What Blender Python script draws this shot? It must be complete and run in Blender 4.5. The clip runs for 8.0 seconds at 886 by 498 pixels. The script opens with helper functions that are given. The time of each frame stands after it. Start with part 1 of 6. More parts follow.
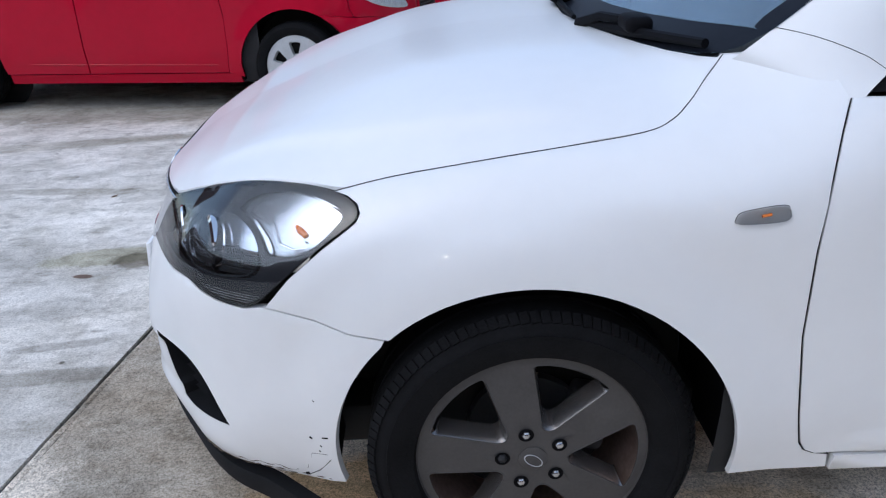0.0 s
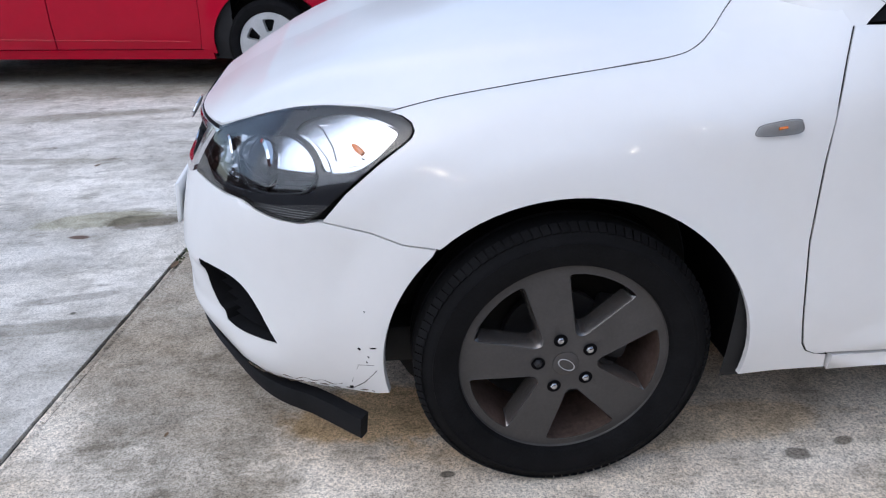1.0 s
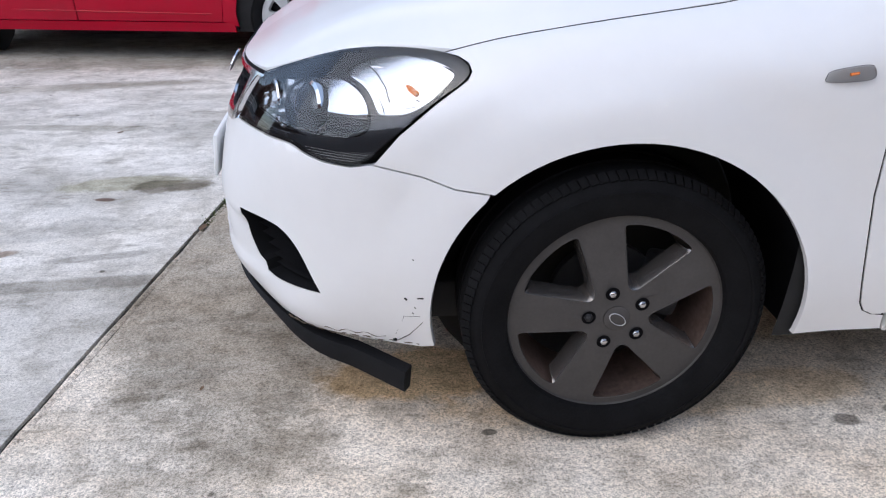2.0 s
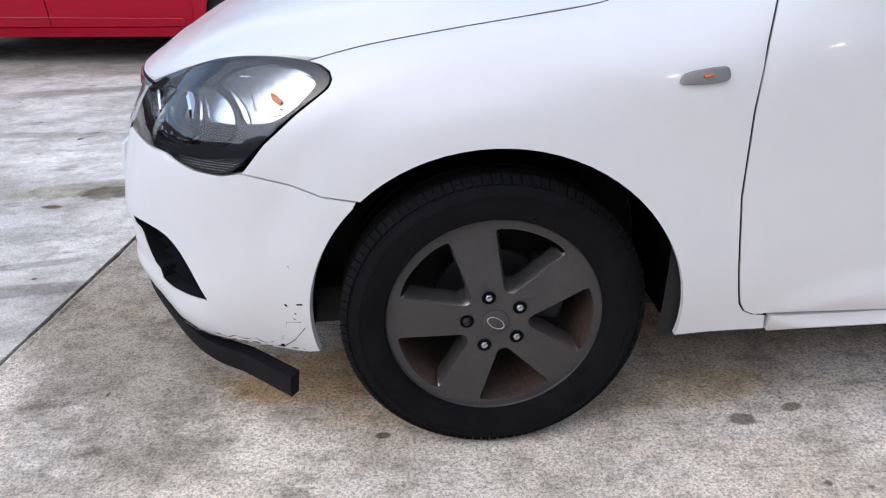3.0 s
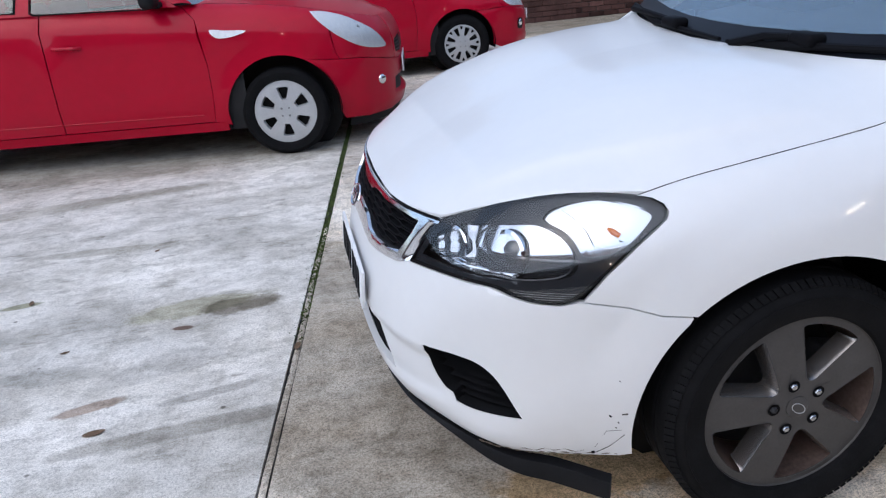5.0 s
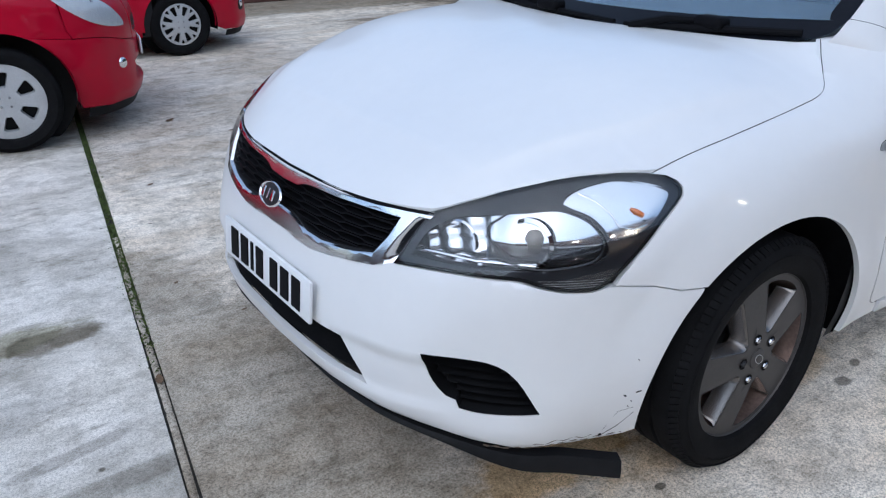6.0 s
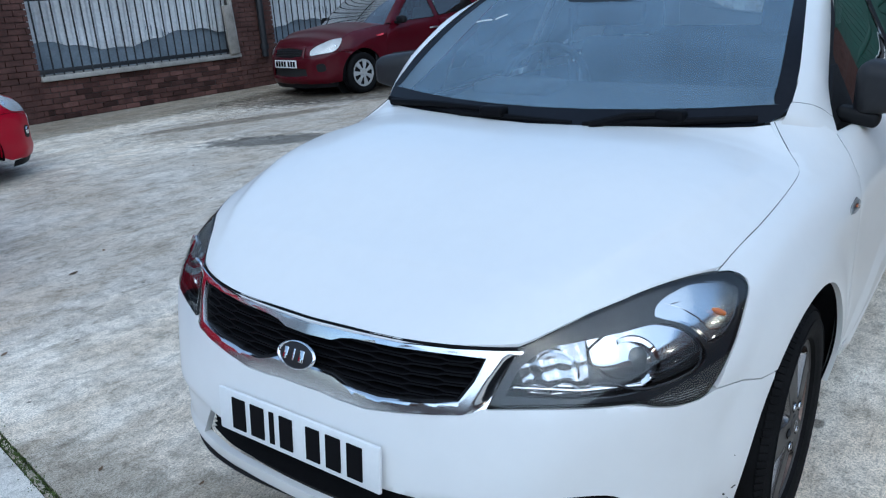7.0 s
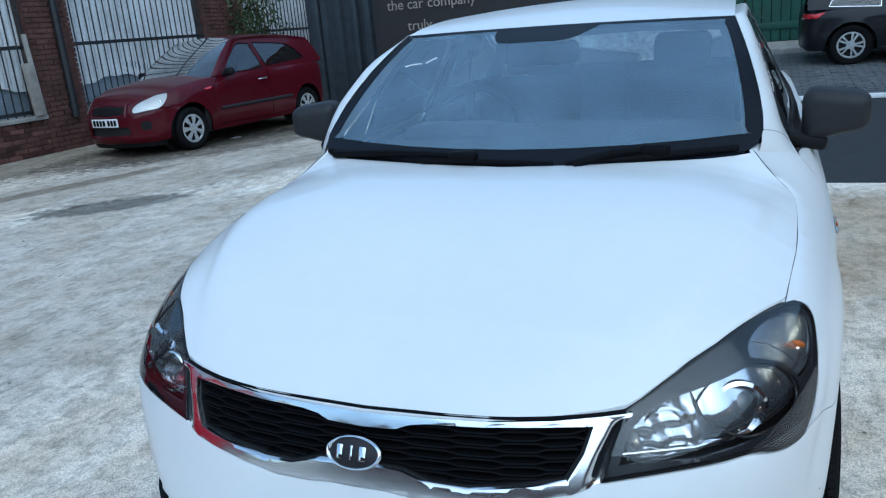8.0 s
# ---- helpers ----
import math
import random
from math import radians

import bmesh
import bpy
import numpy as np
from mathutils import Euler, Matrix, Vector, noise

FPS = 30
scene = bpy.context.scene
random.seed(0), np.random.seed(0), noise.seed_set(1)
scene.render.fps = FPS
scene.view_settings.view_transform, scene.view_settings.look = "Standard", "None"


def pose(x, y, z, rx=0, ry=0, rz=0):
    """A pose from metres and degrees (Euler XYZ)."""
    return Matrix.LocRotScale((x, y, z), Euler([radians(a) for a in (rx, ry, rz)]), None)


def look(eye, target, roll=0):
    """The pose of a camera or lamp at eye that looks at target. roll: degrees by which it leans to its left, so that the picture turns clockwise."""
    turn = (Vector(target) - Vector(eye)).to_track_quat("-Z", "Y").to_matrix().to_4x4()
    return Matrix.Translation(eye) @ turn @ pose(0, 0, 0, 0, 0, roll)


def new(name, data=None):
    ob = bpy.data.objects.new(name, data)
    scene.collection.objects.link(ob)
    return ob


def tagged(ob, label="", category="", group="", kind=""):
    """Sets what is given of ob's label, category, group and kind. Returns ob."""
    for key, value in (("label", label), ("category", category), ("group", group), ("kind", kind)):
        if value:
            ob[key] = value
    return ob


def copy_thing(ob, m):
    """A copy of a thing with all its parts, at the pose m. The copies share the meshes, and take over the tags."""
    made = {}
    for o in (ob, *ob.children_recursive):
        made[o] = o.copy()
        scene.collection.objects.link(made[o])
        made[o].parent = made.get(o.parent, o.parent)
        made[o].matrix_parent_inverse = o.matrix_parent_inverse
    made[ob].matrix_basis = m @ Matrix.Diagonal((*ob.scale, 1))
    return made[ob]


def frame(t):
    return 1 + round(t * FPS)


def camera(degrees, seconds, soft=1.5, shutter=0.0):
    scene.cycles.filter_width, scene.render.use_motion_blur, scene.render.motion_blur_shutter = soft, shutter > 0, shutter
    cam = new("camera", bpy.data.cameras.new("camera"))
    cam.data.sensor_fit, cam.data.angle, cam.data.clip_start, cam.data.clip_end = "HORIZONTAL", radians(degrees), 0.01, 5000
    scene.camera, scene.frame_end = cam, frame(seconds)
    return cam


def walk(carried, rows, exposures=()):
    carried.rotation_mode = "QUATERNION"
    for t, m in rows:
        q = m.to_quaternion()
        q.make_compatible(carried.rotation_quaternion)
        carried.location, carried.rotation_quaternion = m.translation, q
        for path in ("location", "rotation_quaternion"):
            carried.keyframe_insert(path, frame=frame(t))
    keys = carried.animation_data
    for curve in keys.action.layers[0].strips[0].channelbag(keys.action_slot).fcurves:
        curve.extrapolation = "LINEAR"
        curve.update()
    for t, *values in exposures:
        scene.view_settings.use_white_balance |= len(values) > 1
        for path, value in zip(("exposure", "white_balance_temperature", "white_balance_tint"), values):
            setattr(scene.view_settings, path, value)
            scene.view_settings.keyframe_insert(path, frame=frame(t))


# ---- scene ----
cam = camera(60.0, 8.0, soft=1.2)
PATH = [
    (0, (-0.156, -1.999, 1.246), (-0.148, -0.172, 0.432), -2.3),
    (0.5, (-0.262, -2.129, 1.278), (-0.122, -0.337, 0.401), -0.3),
    (1, (-0.348, -2.153, 1.16), (-0.203, -0.337, 0.335), -1.0),
    (1.2, (-0.386, -2.148, 1.11), (-0.252, -0.331, 0.285), -0.1),
    (2.3, (-0.436, -2.149, 1.07), (-0.313, -0.343, 0.22), -0.2),
    (2.5, (-0.362, -2.161, 1.088), (-0.243, -0.352, 0.244), -0.3),
    (3, (-0.171, -2.169, 1.086), (-0.074, -0.362, 0.235), -1.3),
    (3.5, (-0.174, -2.222, 1.138), (-0.172, -0.449, 0.212), -3.8),
    (4, (-0.395, -2.31, 1.259), (-0.305, -0.535, 0.341), -5.5),
    (4.5, (-0.711, -2.329, 1.328), (-0.508, -0.487, 0.575), -3.5),
    (5, (-0.97, -2.118, 1.316), (-0.657, -0.291, 0.565), -4.8),
    (5.2, (-1.064, -1.986, 1.311), (-0.564, -0.207, 0.545), -3.7),
    (6.3, (-1.677, -1.558, 1.303), (-0.51, -0.163, 0.471), -1.7),
    (6.5, (-1.756, -1.409, 1.304), (-0.519, -0.076, 0.472), -3.1),
    (6.8, (-1.833, -1.264, 1.356), (-0.457, -0.017, 0.613), -3.2),
    (7, (-1.842, -1.206, 1.387), (-0.341, -0.048, 0.751), -3.6),
    (7.5, (-1.946, -1.015, 1.421), (-0.235, -0.155, 0.842), -2.6),
    (8, (-1.926, -0.702, 1.4), (-0.165, 0.062, 0.843), -5.0),
]
walk(cam, [(t, look(eye, target, roll)) for t, eye, target, roll in PATH],
     [(0, 0.60, 5650, 8), (1, 0.70, 5850, 9), (2.5, 0.79, 6050, 11), (4.5, 0.71, 5950, 10), (6.5, 0.46, 5450, 3), (8, 0.50, 5000, -6)])


# ---- light ----
world = bpy.data.worlds.new("sky")
scene.world = world
world.use_nodes = True
wn = world.node_tree
sky = wn.nodes.new("ShaderNodeTexSky")
sky.sky_type, sky.sun_disc = "NISHITA", False
sky.sun_elevation, sky.sun_rotation = radians(48), radians(235)
sky.air_density, sky.dust_density, sky.ozone_density = 1.0, 1.6, 1.0
cloud = wn.nodes.new("ShaderNodeMix")  # thin even cloud over the clear sky
cloud.data_type = "RGBA"
cloud.inputs[0].default_value, cloud.inputs[7].default_value = 0.30, (3.3, 3.6, 4.0, 1)
wn.links.new(sky.outputs[0], cloud.inputs[6])
wn.links.new(cloud.outputs[2], wn.nodes["Background"].inputs[0])
wn.nodes["Background"].inputs[1].default_value = 0.15
sun_data = bpy.data.lights.new("sun", "SUN")
sun_data.energy, sun_data.angle, sun_data.color = 0.8, radians(100), (1.0, 0.92, 0.82)
sun = new("sun", sun_data)
sun.matrix_world = pose(0, 0, 20, 42, 0, -55)


# ---- materials ----
def material(name, color, rough=0.5, metal=0.0, noise_scale=0.0, spread=0.0, bump=0.0, coat=0.0, spec=0.5, color2=None, fine=0.0):
    """A principled material with noise at two scales in its colour and relief."""
    m = bpy.data.materials.new(name)
    m.use_nodes = True
    t = m.node_tree
    b = t.nodes["Principled BSDF"]
    b.inputs["Base Color"].default_value = (*color, 1)
    b.inputs["Roughness"].default_value = rough
    b.inputs["Metallic"].default_value = metal
    b.inputs["Coat Weight"].default_value = coat
    b.inputs["Coat Roughness"].default_value = 0.04
    b.inputs["Specular IOR Level"].default_value = spec
    if noise_scale:
        geo = t.nodes.new("ShaderNodeNewGeometry")
        big = t.nodes.new("ShaderNodeTexNoise")
        big.inputs["Scale"].default_value, big.inputs["Detail"].default_value = noise_scale, 6
        small = t.nodes.new("ShaderNodeTexNoise")
        small.inputs["Scale"].default_value, small.inputs["Detail"].default_value = noise_scale * 11, 5
        for n in (big, small):
            t.links.new(geo.outputs["Position"], n.inputs["Vector"])
        mix = t.nodes.new("ShaderNodeMix")
        mix.inputs["Factor"].default_value = 0.4
        t.links.new(big.outputs["Fac"], mix.inputs["A"])
        t.links.new(small.outputs["Fac"], mix.inputs["B"])
        rampn = t.nodes.new("ShaderNodeValToRGB")
        lo = [max(0.0, c * (1 - spread)) for c in color]
        hi = color2 or [min(1.0, c * (1 + spread)) for c in color]
        rampn.color_ramp.elements[0].position, rampn.color_ramp.elements[1].position = 0.33, 0.67
        rampn.color_ramp.elements[0].color, rampn.color_ramp.elements[1].color = (*lo, 1), (*hi, 1)
        t.links.new(mix.outputs["Result"], rampn.inputs["Fac"])
        t.links.new(rampn.outputs["Color"], b.inputs["Base Color"])
        if bump:
            bn = t.nodes.new("ShaderNodeBump")
            bn.inputs["Strength"].default_value, bn.inputs["Distance"].default_value = 1.0, bump
            t.links.new(small.outputs["Fac"], bn.inputs["Height"])
            t.links.new(bn.outputs["Normal"], b.inputs["Normal"])
    return m


def glass(name, tint, gloss=1.0, rough=0.0, haze=0.0):
    """A thin pane: clear, tinted, with mirror gloss that grows at grazing angles, and a painted bluish sky haze."""
    m = bpy.data.materials.new(name)
    m.use_nodes = True
    t = m.node_tree
    t.nodes.remove(t.nodes["Principled BSDF"])
    clear, shine = t.nodes.new("ShaderNodeBsdfTransparent"), t.nodes.new("ShaderNodeBsdfGlossy")
    clear.inputs["Color"].default_value = (*tint, 1)
    shine.inputs["Roughness"].default_value = rough
    fr, mul, mix = t.nodes.new("ShaderNodeFresnel"), t.nodes.new("ShaderNodeMath"), t.nodes.new("ShaderNodeMixShader")
    fr.inputs["IOR"].default_value = 1.5
    mul.operation, mul.use_clamp = "MULTIPLY", True
    mul.inputs[1].default_value = gloss
    t.links.new(fr.outputs[0], mul.inputs[0])
    t.links.new(mul.outputs[0], mix.inputs[0])
    t.links.new(clear.outputs[0], mix.inputs[1])
    t.links.new(shine.outputs[0], mix.inputs[2])
    out = mix.outputs[0]
    # sky reflection put into the pane as a bluish diffuse colour
    if haze:
        sky_haze, over = t.nodes.new("ShaderNodeBsdfDiffuse"), t.nodes.new("ShaderNodeMixShader")
        sky_haze.inputs["Color"].default_value = (0.37, 0.54, 0.73, 1)
        haze_noise, geo, span = t.nodes.new("ShaderNodeTexNoise"), t.nodes.new("ShaderNodeNewGeometry"), t.nodes.new("ShaderNodeMapRange")
        haze_noise.inputs["Scale"].default_value, haze_noise.inputs["Detail"].default_value = 5.0, 6
        t.links.new(geo.outputs["Position"], haze_noise.inputs["Vector"])
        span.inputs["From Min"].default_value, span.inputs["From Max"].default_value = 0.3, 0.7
        span.inputs["To Min"].default_value, span.inputs["To Max"].default_value = haze * 0.75, haze * 1.25
        t.links.new(haze_noise.outputs["Fac"], span.inputs["Value"])
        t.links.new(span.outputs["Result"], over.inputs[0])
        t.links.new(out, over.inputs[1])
        t.links.new(sky_haze.outputs[0], over.inputs[2])
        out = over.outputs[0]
    t.links.new(out, t.nodes["Material Output"].inputs["Surface"])
    return m


WHITE = material("white_paint", (0.76, 0.76, 0.76), 0.35, coat=0.45, noise_scale=2.0, spread=0.02)
RED = material("red_paint", (0.40, 0.0004, 0.020), 0.40, coat=0.30, spec=0.10, noise_scale=1.5, spread=0.08)
RED_DARK = material("maroon_paint", (0.055, 0.0006, 0.0055), 0.4, 0.0, coat=0.4, spec=0.12, noise_scale=1.5, spread=0.1)
BLACK_PAINT = material("black_paint", (0.008, 0.008, 0.011), 0.35, coat=0.3, spec=0.2, noise_scale=2.0, spread=0.2)
TRIM = material("black_plastic", (0.009, 0.0092, 0.0105), 0.6, noise_scale=30.0, spread=0.2, bump=0.0004, spec=0.16)
TRIM_GREY = material("grey_plastic", (0.020, 0.020, 0.022), 0.5, noise_scale=40.0, spread=0.15, bump=0.0003, spec=0.3)
RUBBER = material("tyre_rubber", (0.0072, 0.0072, 0.0080), 0.8, noise_scale=18.0, spread=0.35, bump=0.0008, spec=0.1)
CHROME = material("chrome", (0.80, 0.80, 0.82), 0.06, 1.0)
CHROME_SOFT = material("dulled_chrome", (0.80, 0.80, 0.82), 0.17, 1.0, 12.0, 0.03)
STEEL = material("worn_steel", (0.35, 0.35, 0.36), 0.4, 1.0, 25.0, 0.3)
ALLOY_DARK = material("dark_alloy", (0.085, 0.080, 0.077), 0.45, 0.3, 14.0, 0.12, spec=0.08)
ALLOY_RUST = material("dusty_barrel", (0.26, 0.185, 0.155), 0.34, 0.75, 10.0, 0.35)
ALLOY = material("silver_hubcap", (0.52, 0.53, 0.54), 0.38, 0.5, 10.0, 0.1)
PLATE = material("plate_white", (0.78, 0.79, 0.80), 0.4, noise_scale=6.0, spread=0.04)
INK = material("plate_black", (0.005, 0.005, 0.0062), 0.6, spec=0.06)
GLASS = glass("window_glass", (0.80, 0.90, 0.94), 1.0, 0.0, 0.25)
GLASS_FAR = glass("car_glass", (0.50, 0.56, 0.56), 4.0)
GLASS_DARK = glass("side_glass", (0.56, 0.61, 0.61), 2.8)
LENS = glass("lamp_lens", (0.97, 0.98, 0.99), 1.3)
MIRROR_IN = material("lamp_reflector", (0.62, 0.65, 0.70), 0.10, 0.95, 9.0, 0.04)
MIRROR_SOFT = material("indicator_bowl", (0.64, 0.67, 0.71), 0.14, 0.92, 14.0, 0.05)
MIRROR_FACET = material("lamp_facets", (0.55, 0.56, 0.58), 0.13, 0.9, 30.0, 0.1)
LAMP_SILVER = material("lamp_silver", (0.88, 0.90, 0.93), 0.40, 0.25, 40.0, 0.1, 0.002)
AMBER = material("amber_plastic", (0.75, 0.20, 0.03), 0.25, coat=0.5)
RED_LENS = material("tail_lamp", (0.55, 0.02, 0.03), 0.15, coat=1.0)
DARK = material("black_interior", (0.008, 0.008, 0.009), 0.8, noise_scale=15.0, spread=0.3)
FABRIC = material("seat_fabric", (0.055, 0.058, 0.064), 0.9, noise_scale=60.0, spread=0.3)
BEZEL = material("lamp_bezel", (0.022, 0.024, 0.029), 0.22, noise_scale=20.0, spread=0.1)
LINER = material("arch_felt", (0.005, 0.005, 0.006), 0.95, noise_scale=30.0, spread=0.3, spec=0.05)
NUT = material("wheel_nut_steel", (0.45, 0.45, 0.46), 0.2, 1.0, 25.0, 0.15)
# lighter copy of the dark alloy: sky glints put into the edges' colour
ALLOY_GLINT = material("dark_alloy_glint", (0.19, 0.18, 0.175), 0.26, 0.8, 14.0, 0.15)
LINING = material("headlining", (0.45, 0.45, 0.45), 0.9, noise_scale=40.0, spread=0.1)


# ---- mesh helpers ----
def finish(bm, name, mat, sharp=40):
    me = bpy.data.meshes.new(name)
    bm.to_mesh(me)
    bm.free()
    for p in me.polygons:
        p.use_smooth = True
    me.set_sharp_from_angle(angle=radians(sharp))
    if mat:
        me.materials.append(mat)
    return me


def part(name, bm, mat, parent=None, label="", sharp=40):
    ob = new(name, finish(bm, name, mat, sharp))
    if parent:
        ob.parent = parent
    return tagged(ob, label) if label else ob


def thing(name, m, label, category, group="", kind=""):
    ob = new(name)
    ob.empty_display_size = 0.1
    ob.matrix_world = m
    return tagged(ob, label, category, group, kind)


def solid(bm, size, m=None, bevel=0.0, seg=2):
    """A bevelled block of that size, centred, at the pose m."""
    made = bmesh.ops.create_cube(bm, size=1.0, matrix=Matrix.Diagonal((*size, 1)))["verts"]
    if bevel:
        edges = list({e for v in made for e in v.link_edges})
        res = bmesh.ops.bevel(bm, geom=edges, offset=bevel, segments=seg, affect="EDGES", profile=0.5)
        made = list({v for f in res["faces"] for v in f.verts} | {v for v in made if v.is_valid})
    if m:
        bmesh.ops.transform(bm, matrix=m, verts=made)
    return bm


def block(size, m=None, bevel=0.0, seg=2):
    return solid(bmesh.new(), size, m, bevel, seg)


def lathe(profile, n=48, m=None, bm=None):
    """Turns a profile of (radius, y) about the y axis."""
    bm = bm or bmesh.new()
    rings = []
    for k in range(n):
        a = 2 * math.pi * k / n
        rings.append([bm.verts.new((r * math.cos(a), y, r * math.sin(a))) for r, y in profile])
    for k in range(n):
        p, q = rings[k], rings[(k + 1) % n]
        for i in range(len(profile) - 1):
            bm.faces.new((p[i], p[i + 1], q[i + 1], q[i]))
    if m:
        bmesh.ops.transform(bm, matrix=m, verts=[v for r in rings for v in r])
    return bm


def tube(points, radius, n=8, bm=None):
    """A round bar along points; radius may be one number or one for each point."""
    bm = bm or bmesh.new()
    pts = [Vector(p) for p in points]
    rads = radius if isinstance(radius, (list, tuple)) else [radius] * len(pts)
    rings = []
    for i, p in enumerate(pts):
        d = (pts[min(i + 1, len(pts) - 1)] - pts[max(i - 1, 0)]).normalized()
        a = d.orthogonal().normalized() if abs(d.z) > 0.9 else d.cross(Vector((0, 0, 1))).normalized()
        b = d.cross(a)
        rings.append([bm.verts.new(p + rads[i] * (a * math.cos(2 * math.pi * k / n) + b * math.sin(2 * math.pi * k / n))) for k in range(n)])
    for p, q in zip(rings, rings[1:]):
        for k in range(n):
            bm.faces.new((p[k], p[(k + 1) % n], q[(k + 1) % n], q[k]))
    bm.faces.new(rings[0][::-1])
    bm.faces.new(rings[-1])
    return bm


def sheet(fn, au, bv, flip=False):
    """A grid of fn(a, b) over the values au and bv."""
    bm = bmesh.new()
    rows = [[bm.verts.new(fn(a, b)) for b in bv] for a in au]
    for p, q in zip(rows, rows[1:]):
        for i in range(len(bv) - 1):
            f = (p[i], q[i], q[i + 1], p[i + 1])
            bm.faces.new(f[::-1] if flip else f)
    return bm


def steps(a, b, n):
    return [a + (b - a) * i / n for i in range(n + 1)]


def rounded(pts, n=5, sharp=()):
    """A closed smooth outline through pts, with corners at the indices in sharp."""
    out, c = [], len(pts)
    for i in range(c):
        b, d = pts[i], pts[(i + 1) % c]
        a = pts[i - 1] if i not in sharp else (2 * b[0] - d[0], 2 * b[1] - d[1])
        e = pts[(i + 2) % c] if (i + 1) % c not in sharp else (2 * d[0] - b[0], 2 * d[1] - b[1])
        for k in range(n):
            t = k / n
            out.append(tuple(0.5 * (2 * b[j] + (d[j] - a[j]) * t + (2 * a[j] - 5 * b[j] + 4 * d[j] - e[j]) * t * t + (3 * b[j] - a[j] - 3 * d[j] + e[j]) * t ** 3) for j in (0, 1)))
    return out


def mirrored(poly):
    return [(-a, b) for a, b in reversed(poly)]


def within(poly, p):
    """Which of the points p lie inside the outline."""
    q = np.array(poly)
    r = np.roll(q, -1, 0)
    x, y = p[:, 0][:, None], p[:, 1][:, None]
    hit = ((q[:, 1] > y) != (r[:, 1] > y)) & (x < (r[:, 0] - q[:, 0]) * (y - q[:, 1]) / (r[:, 1] - q[:, 1] + 1e-12) + q[:, 0])
    return hit.sum(1) % 2 == 1


def panel(poly, fn, step=0.025, scale=1.0, thick=0.012, holes=(), flip=False, lift=0.0, back=None):
    """A skin over a flat outline (a, b), carried by fn(a, b, lift) into space, with its edges turned in by thick."""
    from mathutils.geometry import delaunay_2d_cdt
    loops = [list(poly)] + [list(h) for h in holes]
    flat, edges = [], []
    for lp in loops:
        s = len(flat)
        flat += [(a * scale, b) for a, b in lp]
        edges += [(s + i, s + (i + 1) % len(lp)) for i in range(len(lp))]
    bound = np.array(flat)
    lo, hi = bound.min(0), bound.max(0)
    g = np.array([(x, y) for x in np.arange(lo[0] + step / 2, hi[0], step) for y in np.arange(lo[1] + step / 2, hi[1], step)])
    sl = [[(a * scale, b) for a, b in lp] for lp in loops]
    if len(g):
        ok = within(sl[0], g)
        for h in sl[1:]:
            ok &= ~within(h, g)
        g = g[ok]
        if len(g):
            near = np.array([((bound - p) ** 2).sum(1).min() for p in g]) > (0.45 * step) ** 2
            g = g[near]
    pts = [Vector(p) for p in flat] + [Vector(p) for p in g]
    v2, _, tris, orig, _, _ = delaunay_2d_cdt(pts, edges, [], 0, 1e-6)
    cen = np.array([(sum(v2[i].x for i in t) / 3, sum(v2[i].y for i in t) / 3) for t in tris])
    ok = within(sl[0], cen)
    for h in sl[1:]:
        ok &= ~within(h, cen)
    bm = bmesh.new()
    vs = [bm.verts.new(fn(v.x / scale, v.y, lift)) for v in v2]
    for t, k in zip(tris, ok):
        if k:
            f = [vs[i] for i in t]
            try:
                bm.faces.new(f[::-1] if flip else f)
            except ValueError:
                pass
    if thick:
        rim = [e for e in bm.edges if len(e.link_faces) == 1]
        ab = {vs[i]: (v.x / scale, v.y) for i, v in enumerate(v2)}
        low = {}
        for e in rim:
            for v in e.verts:
                if v not in low:
                    low[v] = bm.verts.new(fn(*ab[v], lift - thick))
        for e in rim:
            lp = e.link_loops[0]
            p, q = lp.vert, lp.link_loop_next.vert
            bm.faces.new((q, p, low[p], low[q]))
    loose = [v for v in bm.verts if not v.link_faces]
    bmesh.ops.delete(bm, geom=loose, context="VERTS")
    return bm


# ---- car bodies: a skin in plan stations u (0 at the nose, negative on the left side) and heights z ----
def ramp(a, b, x):
    t = min(1.0, max(0.0, (x - a) / (b - a)))
    return t * t * (3 - 2 * t)


def spline(p, u):
    n = len(p) - 1
    i = int(min(n - 1, max(0, math.floor(u))))
    t = u - i
    b, c = p[i], p[i + 1]
    a = p[i - 1] if i > 0 else 2 * b - c
    d = p[i + 2] if i + 2 <= n else 2 * c - b
    return 0.5 * (2 * b + (c - a) * t + (2 * a - 5 * b + 4 * c - d) * t * t + (3 * b - a - 3 * c + d) * t ** 3)


def curve(xs, ys, x):
    """A smooth curve through few knots, flat past its ends."""
    if x <= xs[0]:
        return ys[0]
    if x >= xs[-1]:
        return ys[-1]
    i = max(k for k in range(len(xs) - 1) if xs[k] <= x)
    return spline(ys, i + (x - xs[i]) / (xs[i + 1] - xs[i]))


